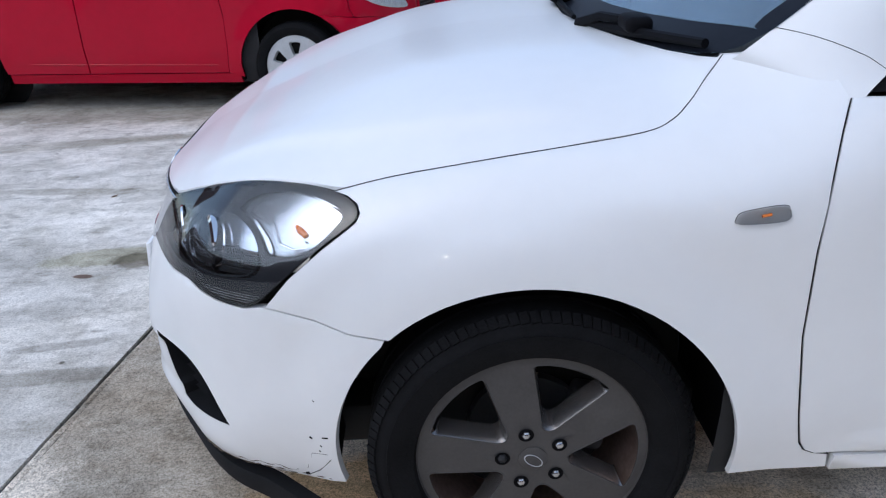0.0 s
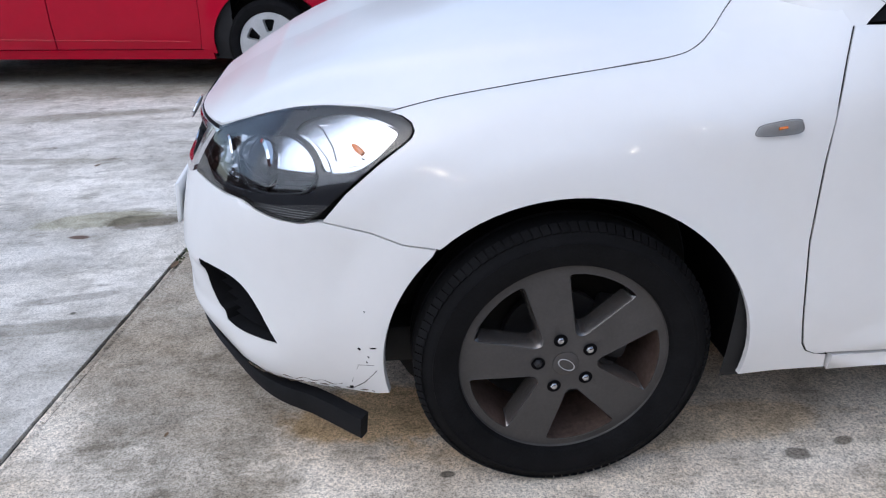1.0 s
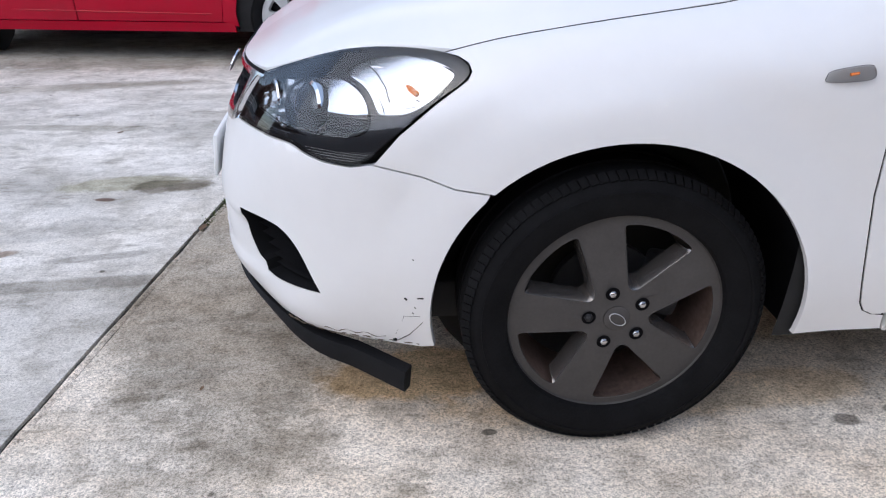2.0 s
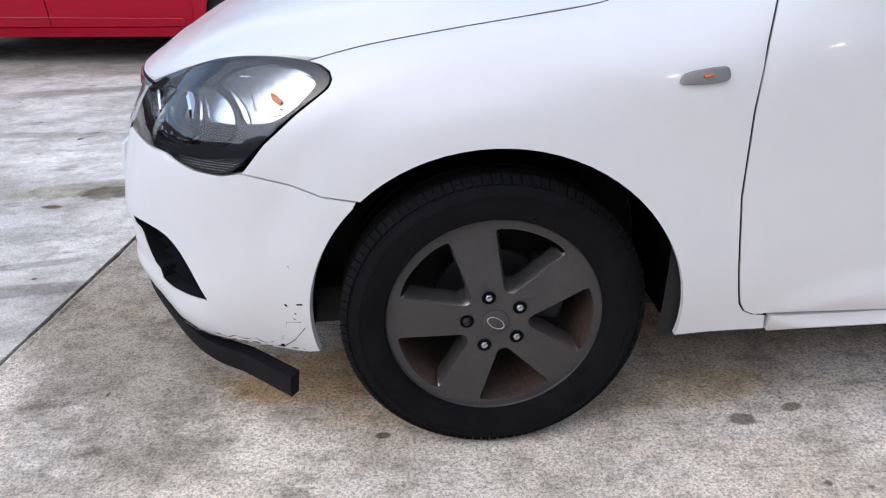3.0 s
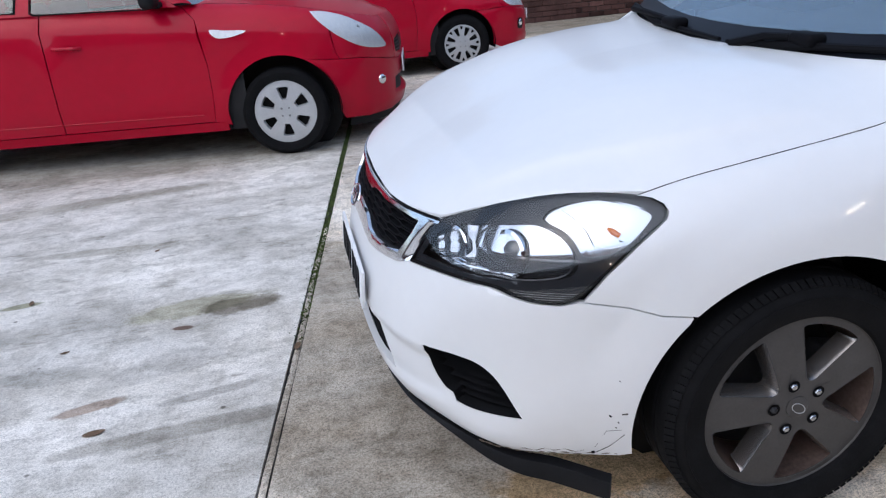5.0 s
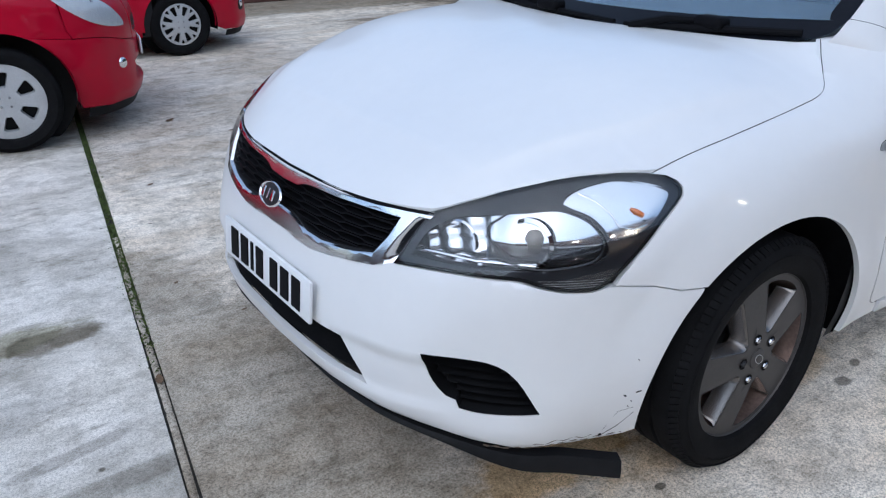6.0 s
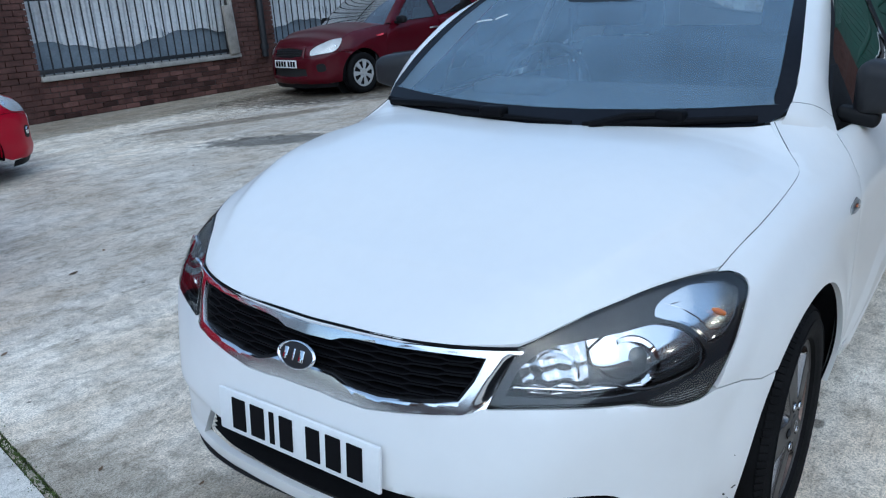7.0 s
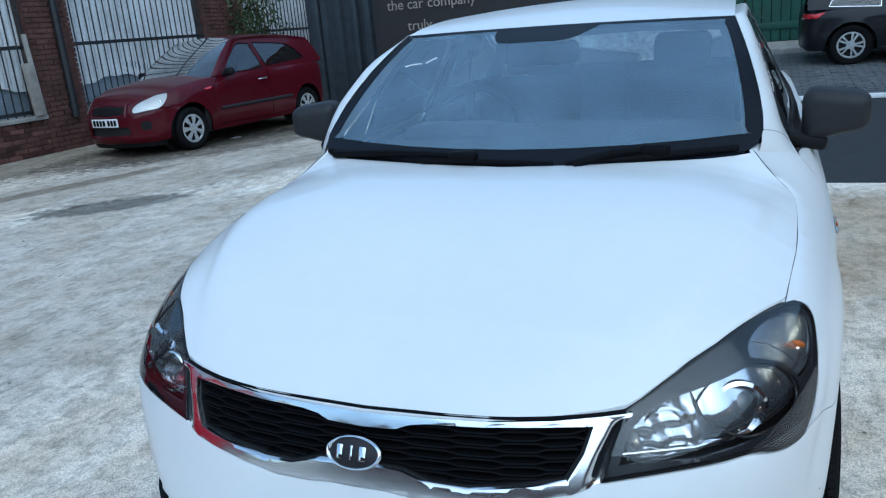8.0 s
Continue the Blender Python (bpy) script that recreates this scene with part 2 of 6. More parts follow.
class Skin:
    """The skin of a car: plan outline, top line, rounding of the shoulder, wheel arches."""

    def __init__(self, px, py, tz, ta, axles, hub, radius, flare=0.014, lip=0.014, recess=0.0, soft=0.0, sag=0.0, fold=None):
        self.px, self.py, self.tz, self.ta = px, py, tz, ta
        self.recess, self.soft, self.sag, self.fold = recess, soft, sag, fold
        self.axles, self.hub, self.radius, self.flare, self.lip = axles, hub, radius, flare, lip

    def plan(self, u):
        if u < 1.0:
            return self.px[0] + (self.px[1] - self.px[0]) * u * u * (0.55 + 0.45 * u), self.py[1] * u
        return spline(self.px, u), spline(self.py, u)

    def at(self, u, z, lift=0.0):
        s, u = (-1 if u < 0 else 1), abs(u)
        x, y = self.plan(u)
        x2, y2 = self.plan(u + 0.02)
        tx, ty = x2 - x, y2 - y
        d = math.hypot(tx, ty)
        nx, ny = -ty / d, tx / d
        side = ramp(3.4, 5.2, u)
        zt, a = spline(self.tz, u), spline(self.ta, u)
        w = self.soft * (1 - ramp(2.0, 3.4, u))
        h = max(0.0, zt - z) / (0.24 - 0.03 * side + 0.12 * w)
        off = lift - (a * (1 - h) ** (2.6 - 0.8 * w) if h < 1 else 0.0)
        if z > zt:
            off -= (z - zt) * 1.2
        low = 0.30 + 0.16 * side
        if z < low:
            off -= (1.6 - 1.0 * side) * (low - z) ** 2
        if w and z < 0.36:
            off -= 2.4 * w * (0.36 - z) ** 2
        off += self.lip * (1 - ramp(3.6, 4.6, u)) * math.exp(-((z - 0.262) / 0.03) ** 2)
        if self.recess:
            low_z = min(0.45, 0.302 + 0.20 * (u - 7.84))
            off += 0.013 * ramp(7.8, 8.05, u) * (1 - ramp(9.2, 9.6, u)) * (1 - ramp(low_z - 0.016, low_z, z))
            off -= self.recess * ramp(1.0, 1.7, u) * (1 - ramp(2.3, 3.3, u)) * ramp(0.300, 0.328, z) * (1 - ramp(0.408, 0.432, z))
        if self.fold and z > self.fold + 0.08 * x:
            off -= 0.40 * (z - self.fold - 0.08 * x) * ramp(0.0, 0.35, x)
        for cx in self.axles:
            r = math.hypot(x - cx, z - self.hub)
            off += self.flare * (1 - ramp(self.radius, self.radius + 0.10, r)) * side
            if self.recess:
                off -= 0.0045 * math.exp(-((r - self.radius - 0.115) / 0.034) ** 2) * side * ramp(0.40, 0.55, z)
        y += ny * off
        return Vector((x + nx * off, y * s, z - self.sag * (0.85 - y)))

    def side(self, x, z):
        """The station whose skin passes x at that height."""
        a, b = 3.0, 12.4
        for _ in range(26):
            m = (a + b) / 2
            a, b = (m, b) if self.at(m, z).x < x else (a, m)
        return a

    def arch(self, cx, a0, a1, n=22):
        """Points (u, z) along a wheel arch, from angle a0 to a1 in degrees; 0 points to the rear, 90 up."""
        out = []
        for k in range(n + 1):
            a = radians(a0 + (a1 - a0) * k / n)
            x, z = cx + self.radius * math.cos(a), self.hub + self.radius * math.sin(a)
            out.append((self.side(x, z), z))
        return out


# ---- ground ----
def concrete_material(name, pale, dark, warm, grit, stains_and_shade):
    """Weathered concrete: broad damp patches, streaks, grit, a few stain marks of their own shape and painted-in shade.
    """
    m = bpy.data.materials.new(name)
    m.use_nodes = True
    t = m.node_tree
    b = t.nodes["Principled BSDF"]
    b.inputs["Roughness"].default_value = 0.9
    b.inputs["Specular IOR Level"].default_value = 0.25
    geo = t.nodes.new("ShaderNodeNewGeometry")

    def noise_at(scale, detail=6, rough=0.6, stretch=(1, 1, 1)):
        mp, n = t.nodes.new("ShaderNodeMapping"), t.nodes.new("ShaderNodeTexNoise")
        mp.inputs["Scale"].default_value = stretch
        n.inputs["Scale"].default_value, n.inputs["Detail"].default_value, n.inputs["Roughness"].default_value = scale, detail, rough
        t.links.new(geo.outputs["Position"], mp.inputs["Vector"])
        t.links.new(mp.outputs["Vector"], n.inputs["Vector"])
        return n.outputs["Fac"]

    def shade(fac, lo, hi, a, c):
        r = t.nodes.new("ShaderNodeValToRGB")
        r.color_ramp.elements[0].position, r.color_ramp.elements[1].position = lo, hi
        r.color_ramp.elements[0].color, r.color_ramp.elements[1].color = (*a, 1), (*c, 1)
        t.links.new(fac, r.inputs["Fac"])
        return r.outputs["Color"]

    def times(a, c, fac=1.0):
        x = t.nodes.new("ShaderNodeMix")
        x.data_type, x.blend_type = "RGBA", "MULTIPLY"
        x.inputs[0].default_value = fac
        t.links.new(a, x.inputs[6])
        t.links.new(c, x.inputs[7])
        return x.outputs[2]

    col = shade(noise_at(1.3, 8, 0.62), 0.36, 0.64, dark, pale)
    col = times(col, shade(noise_at(3.1, 7, 0.65, (0.4, 1, 1)), 0.38, 0.60, warm, (1, 1, 1)))
    col = times(col, shade(noise_at(6.5, 7, 0.68), 0.38, 0.56, (0.70, 0.69, 0.67), (1.0, 1.0, 1.0)), 0.6 + 0.4 * grit)
    col = times(col, shade(noise_at(26.0, 5, 0.7), 0.28, 0.52, (0.66, 0.65, 0.63), (1.0, 1.0, 1.0)), grit)
    col = times(col, shade(noise_at(120.0, 3, 0.7), 0.32, 0.55, (0.40, 0.39, 0.37), (1.10, 1.10, 1.10)), grit)
    col = times(col, shade(noise_at(9.0, 8, 0.72, (0.35, 1, 1)), 0.56, 0.64, (1, 1, 1), (0.68, 0.67, 0.65)))
    col = times(col, shade(noise_at(260.0, 2, 0.6), 0.36, 0.52, (0.62, 0.61, 0.60), (1.2, 1.2, 1.2)), grit)
    vor = t.nodes.new("ShaderNodeTexVoronoi")
    vor.inputs["Scale"].default_value = 4.5
    t.links.new(geo.outputs["Position"], vor.inputs["Vector"])
    col = times(col, shade(vor.outputs["Distance"], 0.028, 0.05, (0.35, 0.34, 0.32), (1, 1, 1)))
    wob = noise_at(9.0, 5, 0.7)
    # stain marks, and patches that put shade into the slab's colour
    for cx, cy, rx, ry, turn, tone in stains_and_shade:
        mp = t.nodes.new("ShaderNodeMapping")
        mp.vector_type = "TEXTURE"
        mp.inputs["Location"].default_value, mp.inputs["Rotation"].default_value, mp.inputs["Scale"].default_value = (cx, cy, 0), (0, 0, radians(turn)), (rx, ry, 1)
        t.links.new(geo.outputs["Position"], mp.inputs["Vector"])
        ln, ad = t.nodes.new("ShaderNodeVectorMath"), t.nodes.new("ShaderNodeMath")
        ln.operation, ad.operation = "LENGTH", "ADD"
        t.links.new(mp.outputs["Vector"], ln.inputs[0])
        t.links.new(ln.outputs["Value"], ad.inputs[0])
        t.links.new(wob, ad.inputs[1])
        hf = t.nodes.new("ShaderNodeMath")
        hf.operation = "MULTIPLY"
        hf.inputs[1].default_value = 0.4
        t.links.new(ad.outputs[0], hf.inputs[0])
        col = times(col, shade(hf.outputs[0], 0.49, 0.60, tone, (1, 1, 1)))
    t.links.new(col, b.inputs["Base Color"])
    bn = t.nodes.new("ShaderNodeBump")
    bn.inputs["Strength"].default_value, bn.inputs["Distance"].default_value = 0.8, 0.003
    t.links.new(noise_at(60.0, 6, 0.75), bn.inputs["Height"])
    t.links.new(bn.outputs["Normal"], b.inputs["Normal"])
    return m


CONCRETE_W = concrete_material("pale_concrete", (0.95, 0.90, 0.825), (0.60, 0.57, 0.52), (0.78, 0.77, 0.745), 0.5, [
    (-1.50, 0.86, 0.32, 0.10, 8, (0.66, 0.655, 0.56)), (-1.32, 0.82, 0.18, 0.085, 4, (0.42, 0.40, 0.36)), (-1.26, 0.80, 0.09, 0.06, 4, (0.66, 0.64, 0.60)), (-1.53, 0.68, 0.05, 0.020, -8, (0.34, 0.25, 0.22)), (-1.55, 0.40, 0.26, 0.10, 15, (0.80, 0.80, 0.80)), (-1.95, 0.45, 0.22, 0.07, -10, (0.78, 0.78, 0.77)), (-1.38, 0.16, 0.20, 0.03, 10, (0.70, 0.69, 0.68)), (-2.3, 0.75, 0.16, 0.09, 30, (0.80, 0.80, 0.79)), (-1.77, 0.19, 0.13, 0.035, 12, (0.55, 0.47, 0.42)), (-2.25, 1.14, 0.10, 0.03, 5, (0.50, 0.51, 0.40)), (-1.40, -0.03, 0.50, 0.05, 4, (0.66, 0.65, 0.63)),
    # last entry puts the shade beneath the red car into the colour
    (-2.4, 2.6, 1.1, 0.10, 8, (0.72, 0.71, 0.68)), (-2.0, 1.7, 0.5, 0.06, -6, (0.7, 0.69, 0.66)), (-2.9, 3.6, 2.6, 0.5, -9, (0.62, 0.60, 0.56))])
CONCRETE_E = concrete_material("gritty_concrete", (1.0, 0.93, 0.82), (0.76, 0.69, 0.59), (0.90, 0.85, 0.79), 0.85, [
    # first entry: damp and painted shade ahead of the bumper; others darken broad areas
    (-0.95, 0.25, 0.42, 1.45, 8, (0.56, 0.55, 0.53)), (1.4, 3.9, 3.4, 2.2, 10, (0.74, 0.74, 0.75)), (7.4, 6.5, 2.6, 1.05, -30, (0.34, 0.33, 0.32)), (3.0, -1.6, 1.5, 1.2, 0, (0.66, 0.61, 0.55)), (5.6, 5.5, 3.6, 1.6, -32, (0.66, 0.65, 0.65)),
    (-0.36, -0.57, 0.30, 0.13, 4, (0.90, 0.74, 0.52)), (0.20, -0.70, 0.60, 0.10, 3, (0.96, 0.87, 0.74)), (0.562, -0.824, 0.036, 0.026, 0, (0.35, 0.34, 0.33)), (0.69, -0.79, 0.028, 0.018, 20, (0.45, 0.44, 0.42)), (3.53, 5.12, 0.85, 0.34, -49, (0.36, 0.37, 0.38)), (8.1, 6.4, 1.8, 0.5, -20, (0.60, 0.59, 0.57)),
    # (8.2, 7.5): wet ground and painted shade under the maroon car
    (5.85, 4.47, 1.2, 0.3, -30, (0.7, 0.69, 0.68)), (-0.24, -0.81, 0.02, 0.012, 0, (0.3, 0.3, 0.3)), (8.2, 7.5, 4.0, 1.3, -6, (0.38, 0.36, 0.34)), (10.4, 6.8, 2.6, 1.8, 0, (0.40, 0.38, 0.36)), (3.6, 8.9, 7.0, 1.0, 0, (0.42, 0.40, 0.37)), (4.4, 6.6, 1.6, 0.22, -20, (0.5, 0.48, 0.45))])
TARMAC = material("tarmac", (0.024, 0.0255, 0.028), 0.85, noise_scale=9.0, spread=0.3, bump=0.003)
ground = tagged(part("ground", sheet(lambda a, b: (a, b, -0.034), [-300, -100] + steps(-40, 40, 80) + [100, 300], [-300, -100] + steps(-40, 40, 80) + [100, 300]), TARMAC), "dark worn tarmac reaching out under the whole yard", "ground", kind="structure")


def joint_x(y):
    """The slab joint's line across the yard."""
    return -1.155 + 0.143 * y


def slab(name, outline, label, mat):
    fn = lambda a, b, l: Vector((a, b, l))
    return tagged(part(name, panel(outline, fn, 0.8, thick=0.029), mat), label, "pavement", kind="structure")


slab("pavement", [(-30, -20)] + [(joint_x(y) - 0.017, y) for y in steps(-20, 12, 64)] + [(-30, 12)], "pale weathered concrete slab with stain marks, painted-in shade and leaves", CONCRETE_W)
slab("pavement", [(4.50, -20), (4.50, 0.8), (12.6, 0.8), (12.6, 12)] + [(joint_x(y) + 0.017, y) for y in steps(12, -20, 64)], "weathered gritty concrete slab with patches, cracks and painted-in shade", CONCRETE_E)


# ---- white hatchback ----
WX = [-0.878, -0.869, -0.821, -0.722, -0.598, -0.3945, -0.1152, 0.2846, 0.6046, 1.2845, 2.1845, 2.8349, 3.1576, 3.2698]
WY = [0, 0.2637, 0.475, 0.6117, 0.7338, 0.8243, 0.8692, 0.893, 0.898, 0.9045, 0.9025, 0.8815, 0.7265, 0]
WTZ = [0.722, 0.722, 0.728, 0.757, 0.787, 0.809, 0.879, 0.933, 0.950, 0.965, 0.99, 1.01, 1.02, 1.02]
WTA = [0.085, 0.09, 0.105, 0.115, 0.115, 0.10, 0.13, 0.15, 0.075, 0.055, 0.055, 0.06, 0.06, 0.05]
AX_F, AX_R = -0.0149, 2.5251
white = Skin(WX, WY, WTZ, WTA, (AX_F, AX_R), 0.305, 0.367, flare=0.008, lip=0.004, recess=0.012, soft=1.0, sag=0.018)
HUB = 0.305
WS = 0.25


def hood_z(x, y):
    c = curve([-0.84, -0.80, -0.70, -0.60, -0.40, -0.20, 0.0, 0.20, 0.40], [0.695, 0.718, 0.774, 0.827, 0.903, 0.962, 0.986, 0.993, 1.012], x)
    ex = [-0.80, -0.77, -0.735, -0.703, -0.68, -0.632, -0.589, -0.54, -0.483, -0.4365, -0.39, -0.349, -0.2525, -0.144, 0.054, 0.18, 0.265, 0.336]
    g = curve(ex, [0.719, 0.724, 0.728, 0.731, 0.738, 0.758, 0.776, 0.794, 0.8065, 0.811, 0.813, 0.812, 0.832, 0.852, 0.880, 0.897, 0.924, 0.958], x)
    w = curve(ex, [0.20, 0.296, 0.406, 0.470, 0.500, 0.5415, 0.5756, 0.621, 0.657, 0.685, 0.712, 0.735, 0.754, 0.768, 0.779, 0.779, 0.744, 0.715], x)
    flick = curve([0.18, 0.24, 0.28, 0.313, 0.35], [0.0, 0.004, 0.012, 0.019, 0.037], x) * ramp(0.2, 0.5, abs(y))
    crease = curve([-0.70, -0.53, -0.26, -0.02, 0.20], [0.44, 0.53, 0.645, 0.69, 0.71], x)
    d = abs(y) - crease
    fold = 0.0080 * math.exp(-(d / (0.021 if d > 0 else 0.08)) ** 2) * ramp(-0.72, -0.50, x) * (1 - ramp(-0.05, 0.12, x))
    return flick + c - (c - g) * (abs(y) / w) ** 4.5 + fold


def hood_at(x, y, lift=0.0):
    return Vector((x, y, hood_z(x, y) - 0.018 * (0.85 - abs(y)) + lift))


car = thing("white_hatchback", pose(0, 0.009, 0.0153, 1.03, 0, 1.0), "white five-door hatchback parked on the concrete, front bumper strip hanging loose", "car")

LAMP = rounded([(2.40, 0.725), (2.66, 0.736), (3.03, 0.757), (3.36, 0.775), (3.90, 0.793), (4.33, 0.8045), (4.62, 0.809), (4.88, 0.810), (5.11, 0.807), (5.215, 0.802), (5.29, 0.793), (5.315, 0.783), (5.295, 0.771), (5.23, 0.758), (5.05, 0.726), (4.79, 0.671),
                (4.56, 0.624), (4.40, 0.609), (4.13, 0.611), (3.88, 0.621), (3.65, 0.631), (3.04, 0.629), (1.93, 0.617), (2.12, 0.671)], 4, (0, 22))
FOG = rounded([(2.46, 0.444), (3.02, 0.444), (3.42, 0.437), (3.70, 0.402), (3.98, 0.318), (3.3, 0.311), (2.98, 0.315), (2.93, 0.335), (2.8, 0.341), (2.68, 0.361), (2.56, 0.392)], 4, (0, 4, 6, 7, 8))
INTAKE = [(-1.30, 0.414), (-1.66, 0.314), (-0.6, 0.322), (0.6, 0.322), (1.66, 0.314), (1.30, 0.414)]
INTAKE = rounded(INTAKE, 4, (0, 1, 4, 5))
SEAM = [(4.62, 0.616), (5.0, 0.600), (5.25, 0.581), (5.48, 0.575)]
ARCH_F = white.arch(AX_F, 133.5, 193)
GAP = [(5.11, 0.807), (5.50, 0.831), (5.88, 0.851), (6.41, 0.879), (6.70, 0.896), (6.82, 0.911), (6.91, 0.933), (7.00, 0.965), (7.11, 0.998)]
GAP = [(spline([p[0] for p in GAP], k / 4), spline([p[1] for p in GAP], k / 4)) for k in range(33)]
DOOR_EDGE = [(7.715, 0.945), (7.635, 0.90), (7.56, 0.839), (7.51, 0.72), (7.52, 0.56), (7.588, 0.404), (7.618, 0.36), (7.645, 0.328), (7.685, 0.308), (7.75, 0.297), (7.83, 0.293)]


def front_half(sgn):
    """Bumper outline from the nose to the arch on one side."""
    top = [(0, 0.581), (0.23, 0.581), (0.42, 0.576), (0.7, 0.574), (1.0, 0.583), (1.32, 0.592), (1.65, 0.6005), (1.86, 0.6135), (2.0, 0.6155), (2.4, 0.619), (3.04, 0.6255), (3.60, 0.6275), (3.86, 0.6175), (4.13, 0.607), (4.40, 0.605), (4.58, 0.613)]
    low = [(4.95, 0.215), (4.4, 0.213), (3.7, 0.222), (2.9, 0.238), (2.0, 0.255), (1.39, 0.272), (0.6, 0.28), (0, 0.282)]
    return top, [(u, z - 0.0035) for u, z in SEAM] + ARCH_F[1:] + low


def bumper_outline():
    top, rest = front_half(1)
    half = top + rest
    return half[:-1] + [(0, 0.282)] + [(-u, z) for u, z in reversed(half[1:-1])]


skin = white.at
bumper = part("front_bumper", panel(bumper_outline(), skin, 0.014, WS, 0.018, [FOG, mirrored(FOG), INTAKE], True), WHITE, car, "white bumper with chipped paint at the wheel arch")

for s in (1, -1):
    side = (lambda p: p) if s > 0 else mirrored
    fender = GAP + [(7.40, 1.005), (7.68, 0.985)] + DOOR_EDGE + [(7.845, 0.258), (7.5, 0.258), (7.2, 0.258)] + white.arch(AX_F, -6, 133, 30) + SEAM[::-1] + [(4.82, 0.671), (5.08, 0.726), (5.25, 0.757), (5.312, 0.769), (5.335, 0.7825), (5.308, 0.795), (5.228, 0.804), (5.13, 0.8075)]
    part("front_wing", panel(side(fender), skin, 0.022, WS, 0.014, (), True), WHITE, car)
    d2 = [(u + 0.016, z) for u, z in DOOR_EDGE]
    d2[-1] = (7.84, 0.299)
    door = d2 + [(8.5, 0.299), (9.3, 0.299), (9.34, 0.5), (9.36, 0.75), (9.36, 0.962), (8.9, 0.958), (8.3, 0.946)]
    part("door_gap", tube([white.at(s * (u + 0.008), z, -0.0016) for u, z in DOOR_EDGE], 0.0010, 6), INK, car)
    fdoor = part("front_door", panel(side(door), skin, 0.03, WS, 0.014, (), True), WHITE, car)
    quarter = [(9.38, 0.962), (9.38, 0.75), (9.36, 0.5), (9.32, 0.299)] + white.arch(AX_R, 181, 0, 24) + [(11.5, 0.28), (12.4, 0.30), (12.9, 0.32), (12.9, 1.0), (12.0, 1.0), (11.0, 1.0), (10.0, 0.98)]
    part("rear_door_and_quarter", panel(side(quarter), skin, 0.04, WS, 0.014, (), True), WHITE, car)
    part("sill", panel(side([(7.86, 0.292), (7.86, 0.254), (9.6, 0.250), (9.6, 0.292)]), skin, 0.03, WS, 0.02, (), True, lift=0.004), WHITE, car)

# bonnet: its outline in plan
edge = [white.at(-u, 0.7225 + 0.012 * (u / 2.4) ** 3 * (u > 1)) for u in steps(0, 2.35, 10)]
lampline = [white.at(-u, z) for u, z in [(2.42, 0.727), (2.66, 0.737), (3.03, 0.757), (3.36, 0.775), (3.90, 0.793), (4.33, 0.8055), (4.62, 0.810), (4.88, 0.812), (5.09, 0.811)]]
gapline = [white.at(-u, z) for u, z in GAP[1:]]
half = [(p.x, -p.y) for p in edge] + [(p.x + 0.002, -p.y - 0.002) for p in lampline] + [(p.x, -p.y - 0.002) for p in gapline] + [(0.3042, 0.6245), (0.2703, 0.5589), (0.2417, 0.4784), (0.2155, 0.3779), (0.1863, 0.2123), (0.174, 0.0)]
hood_poly = half + [(x, -y) for x, y in reversed(half[1:-1])]
bonnet = part("bonnet", panel(hood_poly[::-1], hood_at, 0.009, 1.0, 0.014), WHITE, car)
for s in (1, -1):
    part("bonnet_gap", tube([white.at(s * u, z + 0.001, -0.0008) for u, z in GAP], 0.0010, 6), TRIM_GREY, car)

# dark structure behind the panels
part("bumper_beam", sheet(lambda u, z: white.at(u, z, -0.055), steps(-4.9, 4.9, 50), steps(0.20, 0.66, 8), True), DARK, car)
part("engine_bay", sheet(lambda x, y: hood_at(x, y, -0.05), steps(-0.66, 0.3, 10), steps(-0.56, 0.56, 10)), DARK, car)
part("underbody", block((3.6, 1.3, 0.10), pose(1.25, 0, 0.24), 0.02), DARK, car)
for s in (-1, 1):
    part("inner_side", sheet(lambda u, z: white.at(s * u, z, -0.02), steps(7.1, 9.3, 12), steps(0.24, 0.90, 8), True), DARK, car)
    for cx in (AX_F, AX_R):
        def lining(a, f):
            x, z = cx + 0.375 * math.cos(radians(a)), HUB + 0.375 * math.sin(radians(a))
            return (x, s * (0.54 + (abs(white.at(white.side(x, z), z).y) - 0.555) * f), z)

        lin = sheet(lining, steps(-9, 190, 36), steps(0, 1, 6), s > 0)
        part("arch_liner", lin, LINER, car)
        part("arch_back", lathe([(0.0, 0.0), (0.37, 0.0)], 32, pose(cx, s * 0.55, HUB)), DARK, car)

# headlamps
MAIN = rounded([(2.17, 0.639), (2.40, 0.688), (2.75, 0.718), (3.12, 0.732), (3.68, 0.745), (4.09, 0.752), (4.31, 0.747), (4.48, 0.726), (4.55, 0.704), (4.56, 0.680), (4.46, 0.662), (4.2, 0.654), (3.86, 0.648), (3.04, 0.640)], 4, (0,))
UPPER = rounded([(4.17, 0.762), (4.24, 0.776), (4.41, 0.788), (4.64, 0.796), (4.81, 0.797), (5.03, 0.790), (5.16, 0.781), (5.20, 0.772), (5.13, 0.752), (5.03, 0.730), (4.92, 0.714), (4.83, 0.706), (4.62, 0.703), (4.54, 0.724), (4.43, 0.744)], 4, (0, 11))


def cut_at(poly, at_u, above):
    """The part of an outline beyond or before a line of constant u."""
    keep, out = (lambda u: u >= at_u) if above else (lambda u: u <= at_u), []
    for (u, z), (v, y) in zip(poly, poly[1:] + poly[:1]):
        if keep(u):
            out.append((u, z))
        if keep(u) != keep(v):
            out.append((at_u, z + (y - z) * (at_u - u) / (v - u)))
    return out


